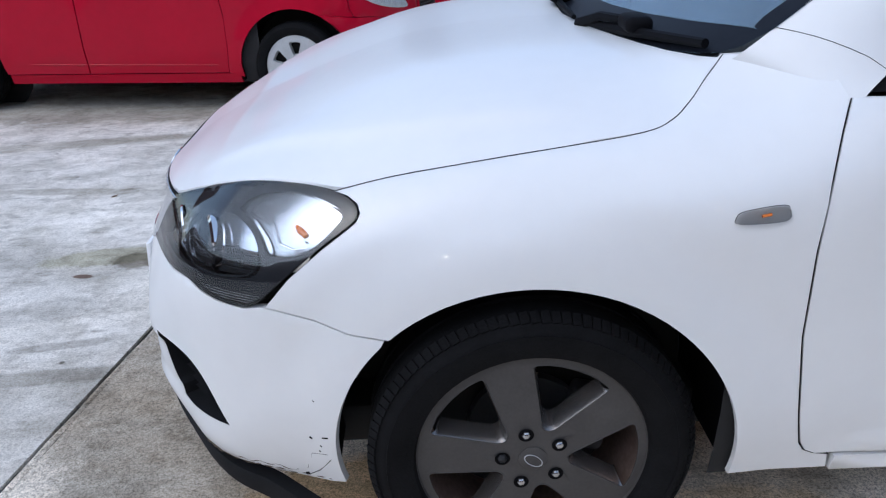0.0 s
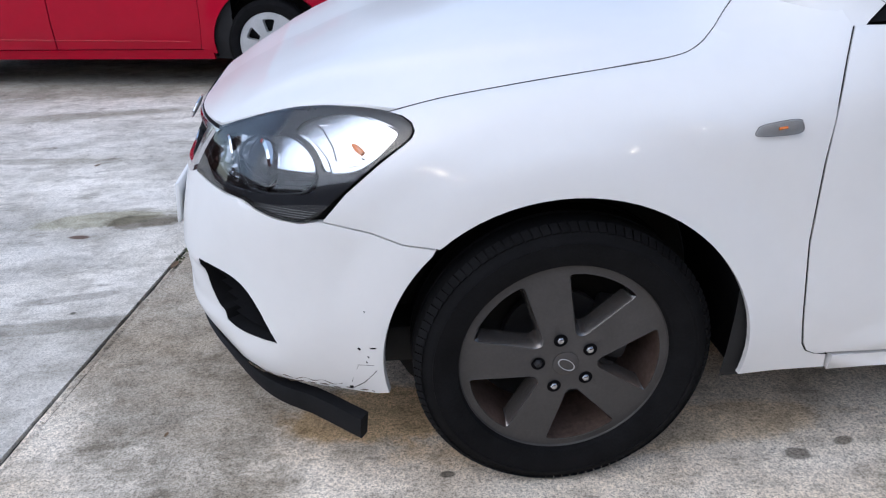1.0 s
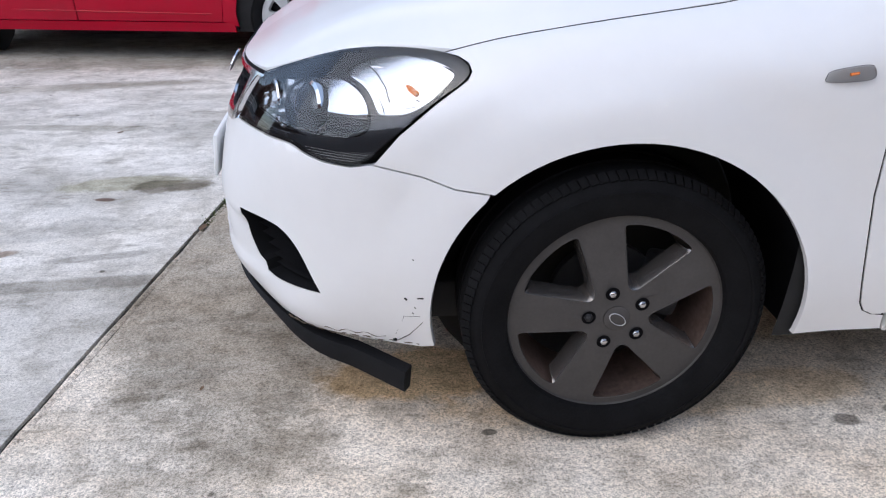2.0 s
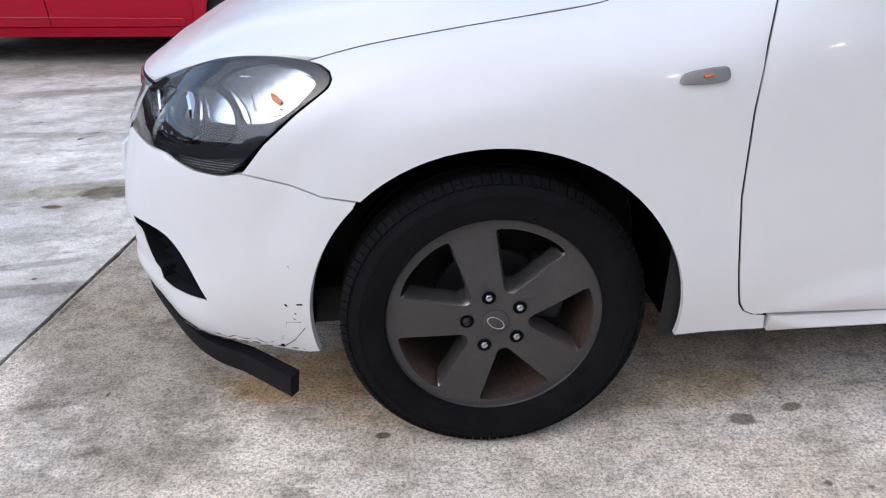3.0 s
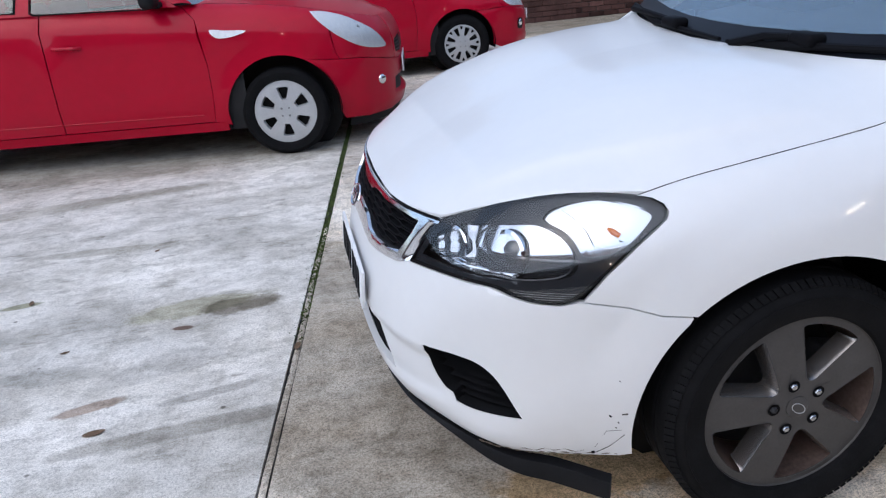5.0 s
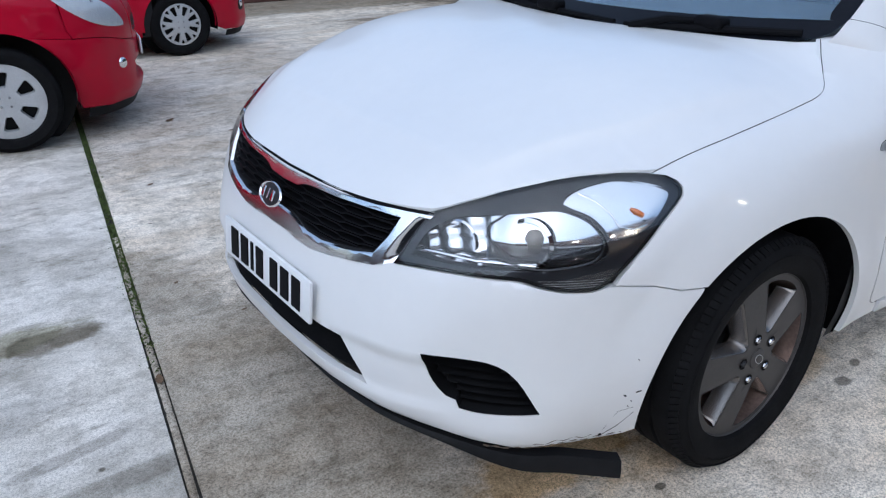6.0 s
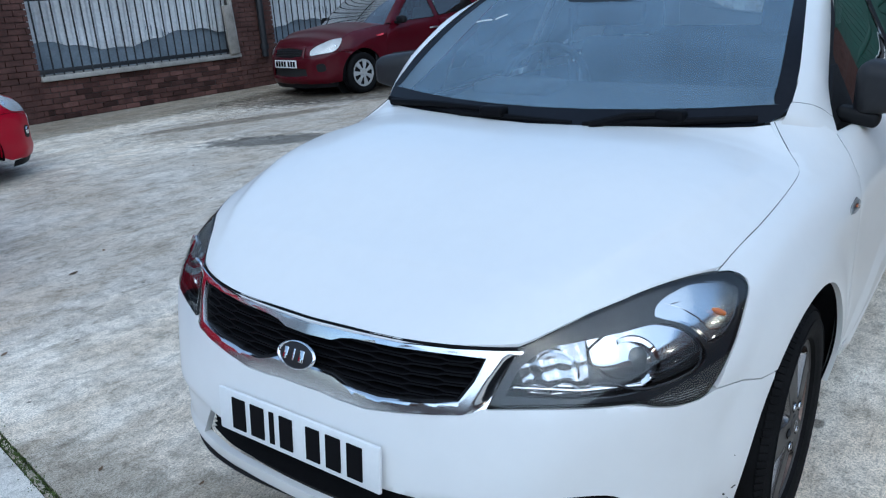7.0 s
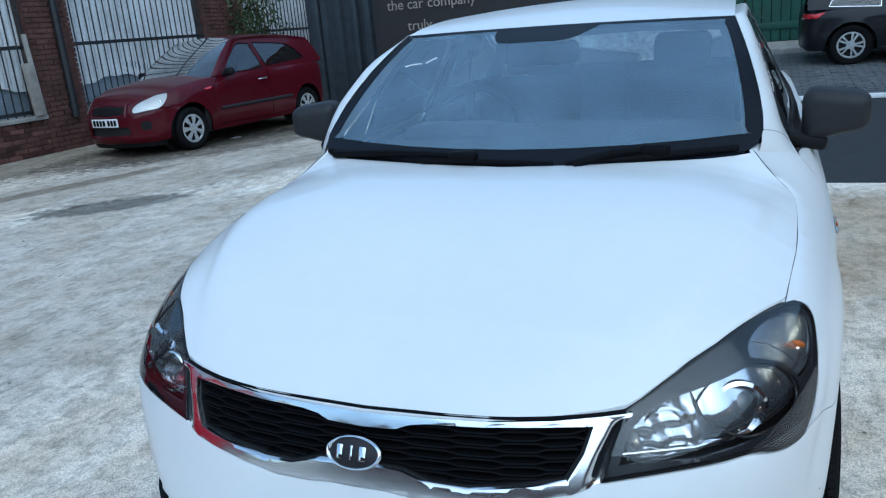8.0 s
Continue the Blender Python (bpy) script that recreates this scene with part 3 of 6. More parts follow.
LOBE = rounded([(3.80, 0.629), (4.1, 0.634), (4.5, 0.637), (4.60, 0.632), (4.56, 0.622), (4.43, 0.613), (4.13, 0.615), (3.93, 0.622)], 3)
for s in (1, -1):
    side = (lambda p: p) if s > 0 else mirrored
    lens = part("headlamp", panel(side(LAMP), skin, 0.009, WS, 0.003, (), True, lift=0.001), LENS, car, "clear headlamp lens over chrome bowls and a dark bezel")
    lens.visible_shadow = False
    part("seal", panel(side(LAMP), skin, 0.009, WS, 0.03, [side([(2.08 + (u - 2.08) * 0.986 + 0.03, 0.708 + (z - 0.708) * 0.955) for u, z in LAMP])], True, lift=-0.0005), TRIM, lens)
    part("bezel", panel(side(LAMP), skin, 0.009, WS, 0.005, [side(MAIN), side(UPPER)], True, lift=-0.006), BEZEL, lens)
    grown = lambda poly, cu, cz, f: [(cu + (u - cu) * f, cz + (z - cz) * f) for u, z in poly]
    wide = grown(MAIN, 3.4, 0.69, 1.09)
    crisp = lambda v: 0.009 * (abs((v % 1.0) - 0.5) * 2)
    part("high_beam_reflector", panel(side(cut_at(wide, 3.22, False)), lambda u, z, l: white.at(u, z, l - 0.016 + 0.08 * max(0.0, z - 0.675) - 0.45 * max(0.0, 0.668 - z) - crisp(abs(u) * 3.1 + z * 6) - 0.6 * crisp(z * 31 - abs(u) * 0.7)), 0.007, WS, 0.0, (), True), MIRROR_FACET, lens)
    bowl = panel(side(cut_at(wide, 3.215, True)), lambda u, z, l: white.at(u, z, l - 0.016 + 0.10 * max(0.0, z - 0.700) - 0.45 * max(0.0, 0.695 - z) + 0.003 * math.cos((abs(u) - 3.9) * 2.0) + 0.0022 * abs(math.sin(u * 8.5)) * (abs(u) < 3.7) + 0.001 * abs(math.sin(z * 130))), 0.009, WS, 0.0, (), True)
    part("reflector", bowl, MIRROR_IN, lens)
    bowl = panel(side(grown(UPPER, 4.7, 0.750, 1.05)), lambda u, z, l: white.at(u, z, l - 0.016 + 0.007 * ramp(4.1, 5.2, abs(u)) + 0.10 * (z - 0.755)), 0.01, WS, 0.0, (), True)
    part("indicator_reflector", bowl, MIRROR_SOFT, lens)
    part("side_marker", panel(side(LOBE), skin, 0.012, WS, 0.006, (), True, lift=-0.009), TRIM_GREY, lens)
    for k in range(4):
        part("marker_rib", tube([white.at(s * u, 0.615 + 0.0048 * k, -0.007) for u in steps(4.02 - 0.05 * k, 4.46 + 0.03 * k, 6)], 0.0012, 5), ALLOY, lens)
    bulb = tube([white.at(s * 4.83, 0.752, -0.011), white.at(s * 4.87, 0.747, -0.010), white.at(s * 4.93, 0.739, -0.011)], [0.003, 0.0065, 0.0055], 10)
    part("indicator_bulb", bulb, AMBER, lens)
    # dark wedge painting the bezel's reflection beside the bulb
    part("bulb_socket", panel(side(rounded([(4.91, 0.748), (5.06, 0.757), (5.12, 0.756), (5.03, 0.737), (4.93, 0.728)], 3)), skin, 0.01, WS, 0.004, (), True, lift=-0.0125), TRIM_GREY, lens)
    for pts in (((4.36, 0.778), (4.52, 0.765), (4.64, 0.745), (4.70, 0.722)), ((4.70, 0.722), (4.83, 0.716), (4.95, 0.722)), ((4.44, 0.774), (4.70, 0.776), (4.98, 0.771))):
        part("bowl_rib", tube([white.at(s * u, z, -0.0125) for u, z in pts], 0.0013, 6), CHROME, lens)
    hoop = [(3.20, 0.710), (3.30, 0.727), (3.52, 0.742), (3.88, 0.751), (4.16, 0.750), (4.40, 0.735), (4.52, 0.710), (4.52, 0.685), (4.44, 0.665), (4.24, 0.655), (3.95, 0.650), (3.70, 0.652), (3.48, 0.665), (3.30, 0.686)]
    hoop = rounded(hoop, 3)
    part("bowl_ring", tube([white.at(s * u, z, -0.0105) for u, z in hoop + hoop[:1]], 0.0026, 6), BEZEL, lens)
    c = Vector((-0.586, s * 0.658, 0.685))
    aim = pose(*c, 0, 0, 0) @ Vector((-0.9, s * 0.35, 0.12)).to_track_quat("-Y", "Z").to_matrix().to_4x4()
    part("projector_ring", lathe([(0.046, 0.04), (0.053, 0.0), (0.053, -0.010), (0.046, -0.014), (0.038, 0.002)], 32, aim), CHROME, lens)
    part("projector_lens", lathe([(0.0, -0.022), (0.014, -0.020), (0.026, -0.013), (0.036, -0.002), (0.036, 0.02)], 32, aim), material("projector_glass", (0.05, 0.055, 0.06), 0.05, coat=1.0), lens)
    c = Vector((-0.669, s * 0.541, 0.672))
    aim = pose(*c) @ Vector((-0.95, s * 0.25, 0.05)).to_track_quat("-Y", "Z").to_matrix().to_4x4()
    part("high_beam_bowl", lathe([(0.008, 0.035), (0.022, 0.026), (0.036, 0.0), (0.042, -0.012), (0.045, -0.008)], 28, aim), CHROME, lens)
    for k in range(3):
        a, b = white.at(s * 2.3, 0.645 + 0.004 * k, -0.03 - 0.005 * k), white.at(s * 3.9, 0.648 + 0.006 * k, -0.03 - 0.005 * k)
        mid = white.at(s * 3.1, 0.646 + 0.005 * k, -0.028 - 0.005 * k)
        part("trim_rib", tube([a, mid, b], 0.0025, 6), CHROME, lens)

# grille
top = [(0, 0.716), (0.5, 0.7165), (1.0, 0.7175), (1.5, 0.719), (2.0, 0.7205), (2.48, 0.720)]
low = [(2.12, 0.669), (2.00, 0.637), (1.96, 0.616), (1.65, 0.602), (1.32, 0.594), (1.0, 0.587), (0.7, 0.578), (0.42, 0.580), (0.2, 0.585), (0, 0.586)]
outer = [(u, z) for u, z in top] + low + [(-u, z) for u, z in reversed(low[:-1])] + [(-u, z) for u, z in reversed(top[1:])]
ring = [(0, 0.692), (0.27, 0.693), (0.37, 0.702), (0.50, 0.7065), (0.91, 0.708), (1.30, 0.7095), (1.90, 0.707), (1.78, 0.665), (1.61, 0.622), (1.25, 0.613), (0.82, 0.602), (0.56, 0.604), (0.43, 0.614), (0.33, 0.622), (0, 0.626)]
opening = ring + [(-u, z) for u, z in reversed(ring[1:-1])]


def flank(u, z, l):
    """The skin, with the chrome's sides falling back towards the lamps."""
    a, b = 1.60 + (z - 0.622) * 3.5, curve([0.60, 0.637, 0.669, 0.72], [1.92, 2.0, 2.12, 2.5], z)
    return white.at(u, z, l - 0.020 * ramp(0.42, 1.0, (abs(u) - a) / (b - a)) * ramp(0.60, 0.63, z) * (1 - ramp(0.70, 0.715, z)))


surround = part("grille_surround", panel(outer, flank, 0.007, WS, 0.02, [opening], True, lift=0.003), CHROME_SOFT, car, "polished chrome grille surround")
mesh_back = part("grille", sheet(lambda u, z: white.at(u, z, -0.035), steps(-1.95, 1.95, 40), steps(0.59, 0.72, 6), True), DARK, car, "black grille of wavy bars")
lip_poly = [(u * 0.985, 0.665 + (z - 0.665) * 0.93) for u, z in opening]
part("grille_frame", panel(opening, skin, 0.02, WS, 0.02, [lip_poly], True, lift=-0.006), TRIM, mesh_back)


def bar(z0, ph, amp):
    """A wavy grille bar along the nose, with flat crests like a honeycomb."""
    pts = []
    for k in range(161):
        u = -1.9 + 3.8 * k / 160
        w = max(-1.0, min(1.0, 2.4 * math.sin(u * 9.0 + ph)))
        pts.append((u, z0 + amp * w))
    keep = [(u, z) for (u, z), ok in zip(pts, within(lip_poly, np.array(pts))) if ok]
    runs, run = [], []
    for p in keep:
        if run and p[0] - run[-1][0] > 0.03:
            runs.append(run)
            run = []
        run.append(p)
    return [r for r in runs + [run] if len(r) > 3]


for k in range(12):
    for run in bar(0.600 + 0.0095 * k, math.pi * (k % 2), 0.0022):
        bm = bmesh.new()
        rows = [[bm.verts.new(white.at(u, z + dz, l)) for dz, l in ((-0.0016, -0.009), (0.0016, -0.009), (0.0016, -0.03), (-0.0016, -0.03))] for u, z in run]
        for p, q in zip(rows, rows[1:]):
            for i in range(4):
                bm.faces.new((p[i], p[(i + 1) % 4], q[(i + 1) % 4], q[i]))
        part("grille_bar", bm, INK, mesh_back)

part("bonnet_seal", tube([white.at(u, 0.7215, -0.004) for u in steps(-2.42, 2.42, 40)], 0.0038, 6), INK, car)

# badge: a plain chrome oval with three upright bars
bp = Matrix.Translation((-0.847, 0.0, 0.643)) @ pose(0, 0, 0, 0, 28, 0) @ pose(0, 0, 0, 90, 0, -90)
oval = lambda r, z: (0.058 * r * math.cos(z), 0.031 * r * math.sin(z))
bm = sheet(lambda a, r: bp @ Vector((*oval(1.0 - 0.16 * r, a), 0.004 * math.sin(math.pi * r))), steps(0, 2 * math.pi, 48), steps(0, 1, 5))
badge = part("badge", bm, CHROME, car, "plain chrome oval badge")
bm = sheet(lambda a, r: bp @ Vector((*oval(0.9 * r, a), -0.001 + 0.004 * (1 - r * r))), steps(0, 2 * math.pi, 40), steps(0.0, 1, 5))
part("badge_field", bm, material("badge_black", (0.018, 0.016, 0.018), 0.35, spec=0.3), badge)
for dx, w in ((-0.026, 0.012), (-0.002, 0.005), (0.021, 0.014)):
    part("badge_bar", block((w, 0.026, 0.004), bp @ pose(dx, 0, 0.004), 0.001), CHROME, badge)

# number plate with plain dark bars for its characters
pm = pose(-0.879, 0.0, 0.457, 0, 5, 0)
plate = part("number_plate", block((0.010, 0.500, 0.108), pm, 0.004), PLATE, car, "white number plate with dark bars")
y = 0.200
for w in (0.044, 0.044, 0.014, 0.040, -1, 0.040, 0.042, 0.042):
    if w < 0:
        y -= 0.024
        continue
    part("plate_bar", block((0.003, w, 0.078), pm @ pose(-0.0065, y - w / 2, 0.0)), INK, plate)
    y -= w + 0.019

# lower grille and the two outer ones
lower = part("lower_grille", sheet(lambda u, z: white.at(u, z, -0.05), steps(-1.75, 1.75, 30), steps(0.30, 0.43, 4), True), DARK, car)
for k in range(5):
    z = 0.328 + 0.019 * k
    w = 1.62 - 0.34 * (z - 0.314) / 0.1
    part("slat", sheet(lambda u, l: white.at(u, z + 0.004 * l, -0.02 - 0.028 * l), steps(-w, w, 30), (0, 1)), TRIM, lower)
for s in (1, -1):
    fog = part("bumper_vent", sheet(lambda u, z: white.at(s * u, z, -0.055), steps(2.4, 4.1, 16), steps(0.29, 0.46, 4), True), DARK, car, "black ribbed vent in the bumper")
    edge = [(3.1 + (u - 3.1) * 0.99, 0.366 + (z - 0.366) * 0.975) for u, z in FOG]
    edge = edge + edge[:1]
    part("vent_wall", sheet(lambda i, l: white.at(s * edge[int(i)][0], edge[int(i)][1], -0.001 - 0.053 * l), range(len(edge)), (0, 1)), TRIM, fog)
    for k in range(6):
        z = 0.326 + 0.019 * k
        u0 = 2.93 - 0.36 * ramp(0.335, 0.40, z)
        u1 = 3.92 - 0.52 * ramp(0.316, 0.43, z)
        part("slat", sheet(lambda u, l: white.at(s * u, z + 0.003 * l, -0.026 - 0.026 * l), steps(u0, u1, 14), (0, 1)), TRIM, fog)

# loose rubber strip under the bumper
def strip_at(u, v, l):
    d = ramp(2.0, 4.9, abs(u)) if u < 0 else 0.5 * ramp(2.0, 4.9, u)
    zt = 0.272 - 0.023 * abs(u) ** 0.7 - (0.026 * d)
    far = max(0.0, -u - 4.15)
    p = white.at(max(u, -4.15), 0.27, l - 0.012 + 0.004 * d)
    p = p + (white.at(-4.15, 0.27) - white.at(-4.05, 0.27)) * (far / 0.1 * 0.92)
    return Vector((p.x + 0.012 * d - 0.019 * far * far / (far + 0.15), p.y - 0.054 * far * far / (far + 0.15), zt - v * (0.012 + 0.034 * ramp(2.2, 4.4, abs(u)))))


bm = bmesh.new()
rows = []
for u in steps(-4.92, 4.86, 70):
    rows.append([bm.verts.new(strip_at(u, v, l)) for v, l in ((0, -0.03), (0, 0.0), (0.5, 0.006), (1, 0.004), (1, -0.02))])
for p, q in zip(rows, rows[1:]):
    for i in range(5):
        bm.faces.new((p[i], q[i], q[(i + 1) % 5], p[(i + 1) % 5]))
bm.faces.new(rows[0])
bm.faces.new(rows[-1][::-1])
part("bumper_strip", bm, TRIM, car, "scuffed black rubber strip hanging off the bumper")

# chips, cracks and a torn edge on the near bumper corner
for pts, w in (([(-4.84, 0.342), (-4.86, 0.338)], 0.0022), ([(-4.95, 0.345), (-5.0, 0.347)], 0.0016), ([(-4.98, 0.285), (-4.85, 0.245), (-4.73, 0.222)], 0.0009), ([(-4.72, 0.225), (-4.69, 0.222)], 0.0035),
               ([(-4.96, 0.300), (-4.82, 0.295), (-4.72, 0.240)], 0.0005)):
    part("paint_chip", tube([white.at(u, z, 0.0) for u, z in pts], w, 6), INK, car)


GRIME = material("bare_plastic", (0.10, 0.075, 0.055), 0.8, noise_scale=40.0, spread=0.4)
rag = [(-u, 0.2225 - 0.004 * ramp(3.4, 4.2, u) + 0.004 * math.sin(u * 19) * math.sin(u * 7.3)) for u in steps(3.3, 4.93, 36)]
part("torn_edge", tube([white.at(u, z, -0.001) for u, z in rag], [0.0016 + 0.0011 * math.sin(k * 2.1) for k in range(37)], 6), GRIME, car, "torn dirty lower edge of the bumper")
part("scuff", tube([white.at(u, z + 0.010 + 0.002 * math.sin(u * 31), 0.0) for u, z in rag[14:30]], [0.0007 + 0.0005 * math.sin(k * 1.7) for k in range(16)], 5), GRIME, car)
for u, z, w in ((-4.93, 0.43, 0.0009), (-4.93, 0.32, 0.0012), (-4.91, 0.305, 0.0012)):
    part("paint_chip", tube([white.at(u, z, 0.0), white.at(u + 0.012, z + 0.003, 0.0)], w, 6), INK, car)


# ---- wheels ----
def disc_fn(dish):
    return lambda a, b, l: Vector((a, -dish * (1 - (a * a + b * b) / 0.042) - l, b))


def window(a0, r0, r1, w0, w1, n=4, bulge=1.0):
    """A rounded wheel opening about the angle a0, between two radii, with half-widths in degrees."""
    pts = []
    for r, a in ((r0, -w0), (r0 * 0.97, 0), (r0, w0), ((r0 + r1) / 2, (w0 + w1) / 2 * bulge), (r1, w1), (r1 * 1.012, 0), (r1, -w1), ((r0 + r1) / 2, -(w0 + w1) / 2 * bulge)):
        t = radians(a0 + a)
        pts.append((r * math.cos(t), r * math.sin(t)))
    return rounded(pts, n, (0, 2, 4, 6) if n > 20 else ())


def fan_window(a0, r0, r1, w0, w1, fillet=0.012):
    """A wheel opening with straight sides, an outer arc and rounded corners."""
    p = lambda r, a: Vector((r * math.cos(radians(a0 + a)), r * math.sin(radians(a0 + a))))
    corners = [p(r0, -w0), p(r0, w0), p(r1, w1)] + [p(r1 * 1.004, a) for a in steps(w1 * 0.6, -w1 * 0.6, 5)] + [p(r1, -w1)]
    out = []
    for k, c in enumerate(corners):
        if 3 <= k < len(corners) - 1:
            out.append((c.x, c.y))
            continue
        a, b = corners[k - 1], corners[(k + 1) % len(corners)]
        a, b = c + (a - c).normalized() * fillet, c + (b - c).normalized() * fillet
        for t in (0, 0.25, 0.5, 0.75, 1):
            q = a * (1 - t) ** 2 + c * 2 * t * (1 - t) + b * t * t
            out.append((q.x, q.y))
    return out


def ring_poly(r, n=72):
    return [(r * math.cos(2 * math.pi * k / n), r * math.sin(2 * math.pi * k / n)) for k in range(n)]


def side_walls(bm, h, fn, keep, depth=0.045, shrink=0.80):
    """The chamfered sides of a wheel opening, left out beyond a radius where the barrel shows."""
    c = (sum(p[0] for p in h) / len(h), sum(p[1] for p in h) / len(h))
    rows = [[bm.verts.new(fn(c[0] + (p[0] - c[0]) * f, c[1] + (p[1] - c[1]) * f, l)) for p in h] for f, l in ((1.0, 0.0), (0.90, -0.008), (shrink, -depth))]
    for i in range(len(h)):
        j = (i + 1) % len(h)
        if min(math.hypot(*h[i]), math.hypot(*h[j])) < keep:
            for p, q in zip(rows, rows[1:]):
                bm.faces.new((p[i], q[i], q[j], p[j]))


def face(radius, holes, dish, depth=0.0, shrink=0.86, step=0.014):
    """The face of a wheel; with a depth its openings get sides in the same mesh."""
    fn = disc_fn(dish)
    bm = panel(ring_poly(radius), fn, step, 1.0, 0.0, holes)
    if depth:
        for h in holes:
            side_walls(bm, h, fn, 1.0, depth, shrink)
        bmesh.ops.remove_doubles(bm, verts=bm.verts[:], dist=0.0004)
    return bm


def tyre(r_out, r_in, w, n=72):
    h = w / 2
    prof = [(r_in, -h * 0.80), (r_in + 0.006, -h * 0.93), (r_in + 0.022, -h * 0.985), (r_in + 0.026, -h), (r_in + 0.05, -h * 1.03), (r_out - 0.030, -h * 1.0), (r_out - 0.026, -h * 0.975),
            (r_out - 0.014, -h * 0.90), (r_out - 0.004, -h * 0.76), (r_out, -h * 0.5), (r_out, -h * 0.32), (r_out - 0.007, -h * 0.30), (r_out - 0.007, -h * 0.22), (r_out, -h * 0.20)]
    return lathe(prof + [(r, -y) for r, y in reversed(prof)], n)


def alloy_wheel(parent, x, y, flip):
    m = pose(x, y, HUB, 0, 0, 180 if flip else 0)
    holes = [fan_window(139.5 + 72 * k, 0.066, 0.199, 8.5, 23.0) for k in range(5)]
    w = part("wheel", face(0.215, holes, 0.010), ALLOY_DARK, parent, "dark grey five-spoke alloy wheel")
    w.matrix_local = m
    for h in holes:
        bm = bmesh.new()
        side_walls(bm, h, disc_fn(0.010), 0.193)
        part("window_side", bm, ALLOY_GLINT, w)
    for h in holes:
        part("window_edge", tube([disc_fn(0.010)(*p, 0.0) for p in h + h[:1]], 0.0013, 6), ALLOY_DARK, w)
    part("rim_lip", lathe([(0.2145, 0.0015), (0.2165, -0.003), (0.220, -0.002), (0.221, 0.004), (0.212, 0.016), (0.196, 0.03), (0.188, 0.06), (0.186, 0.15)], 64), ALLOY_DARK, w)
    part("barrel", lathe([(0.2005, 0.0), (0.197, 0.020), (0.187, 0.06), (0.185, 0.15)], 56), ALLOY_RUST, w)
    # black disc closing the wheel paints the shade behind the spokes
    part("wheel_back", lathe([(0.186, 0.13), (0.12, 0.135), (0.02, 0.14)], 40), DARK, w)
    part("tyre", tyre(0.307, 0.216, 0.200), RUBBER, w, "worn black tyre").location = (0, 0.080, 0)
    bm = bmesh.new()
    for k in range(104):
        a = 2 * math.pi * k / 104
        turn = Matrix.Rotation(a, 4, "Y") @ Matrix.Translation((0, -0.0045, 0.2992)) @ Matrix.Rotation(radians(38), 4, "X") @ Matrix.Rotation(radians(8), 4, "Z")
        bmesh.ops.create_cube(bm, size=1.0, matrix=turn @ Matrix.Diagonal((0.0145, 0.022, 0.0042, 1)))
    part("tread", bm, RUBBER, w)
    part("sidewall_rib", lathe([(0.268, -0.0222), (0.2685, -0.0242), (0.2715, -0.0242), (0.272, -0.0220)], 72), RUBBER, w)
    part("brake_disc", lathe([(0.05, 0.06), (0.05, 0.085), (0.115, 0.085), (0.115, 0.105)], 40), TRIM_GREY, w)
    part("caliper", block((0.09, 0.06, 0.13), pose(0.115, 0.075, 0.03, 0, 15, 0), 0.015), TRIM_GREY, w)
    for k in range(5):
        a = radians(103.5 + 72 * k)
        c = (0.057 * math.cos(a), 0.0, 0.057 * math.sin(a))
        part("nut_well", lathe([(0.0, -0.0098), (0.011, -0.0098), (0.0145, -0.0118)], 16, pose(*c)), INK, w)
        part("wheel_nut", lathe([(0.0, -0.0175), (0.005, -0.017), (0.0085, -0.014), (0.0095, -0.008)], 6, pose(*c)), NUT if k != 1 else TRIM_GREY, w)
        tip = Vector((0.094 * math.cos(a), 0, 0.094 * math.sin(a)))
        across = Vector((-math.sin(a), 0, math.cos(a))) * 0.009
        base = Vector((0.071 * math.cos(a), 0, 0.071 * math.sin(a)))
        bm = bmesh.new()
        bm.faces.new([bm.verts.new(q) for q in (base - across + Vector((0, -0.0075, 0)), base + across + Vector((0, -0.0105, 0)), tip + Vector((0, -0.0088, 0)))])
        part("nut_scoop", bm, ALLOY_DARK, w)
    cap = part("wheel_cap", lathe([(0.0, -0.0165), (0.020, -0.016), (0.0265, -0.0125), (0.027, -0.008)], 32), ALLOY_DARK, w)
    em = pose(0, -0.0168, 0, 0, 35, 0)
    part("cap_oval", sheet(lambda a, r: em @ Vector((0.020 * math.cos(a) * (1 - 0.14 * r), -0.0008 * math.sin(math.pi * r), 0.0115 * math.sin(a) * (1 - 0.14 * r))), steps(0, 2 * math.pi, 28), steps(0, 1, 3)), ALLOY, w)
    return w


for x, y in ((AX_F, 0.852), (AX_R, 0.874)):
    alloy_wheel(car, x, -y, False)
    alloy_wheel(car, x, y, True).location.z -= 0.031

# side repeaters
IND = rounded([(7.04, 0.7835), (7.08, 0.7925), (7.26, 0.7995), (7.305, 0.794), (7.285, 0.7785), (7.06, 0.7745)], 4)
for s in (1, -1):
    side = (lambda p: p) if s > 0 else mirrored
    rep = part("side_repeater", panel(side(IND), skin, 0.012, WS, 0.009, (), True, lift=0.007), LENS, car, "clear indicator with an amber bulb")
    part("repeater_base", panel(side([(7.17 + (u - 7.17) * 1.06, 0.7865 + (z - 0.7865) * 1.12) for u, z in IND]), skin, 0.012, WS, 0.004, (), True, lift=0.002), ALLOY, rep)
    part("repeater_rim", panel(side([(7.17 + (u - 7.17) * 1.07, 0.7865 + (z - 0.7865) * 1.16) for u, z in IND]), skin, 0.012, WS, 0.003, (), True, lift=0.0012), TRIM, rep)
    part("repeater_bulb", tube([white.at(s * 7.15, 0.787, 0.006), white.at(s * 7.20, 0.789, 0.005)], 0.0028, 8), AMBER, rep)

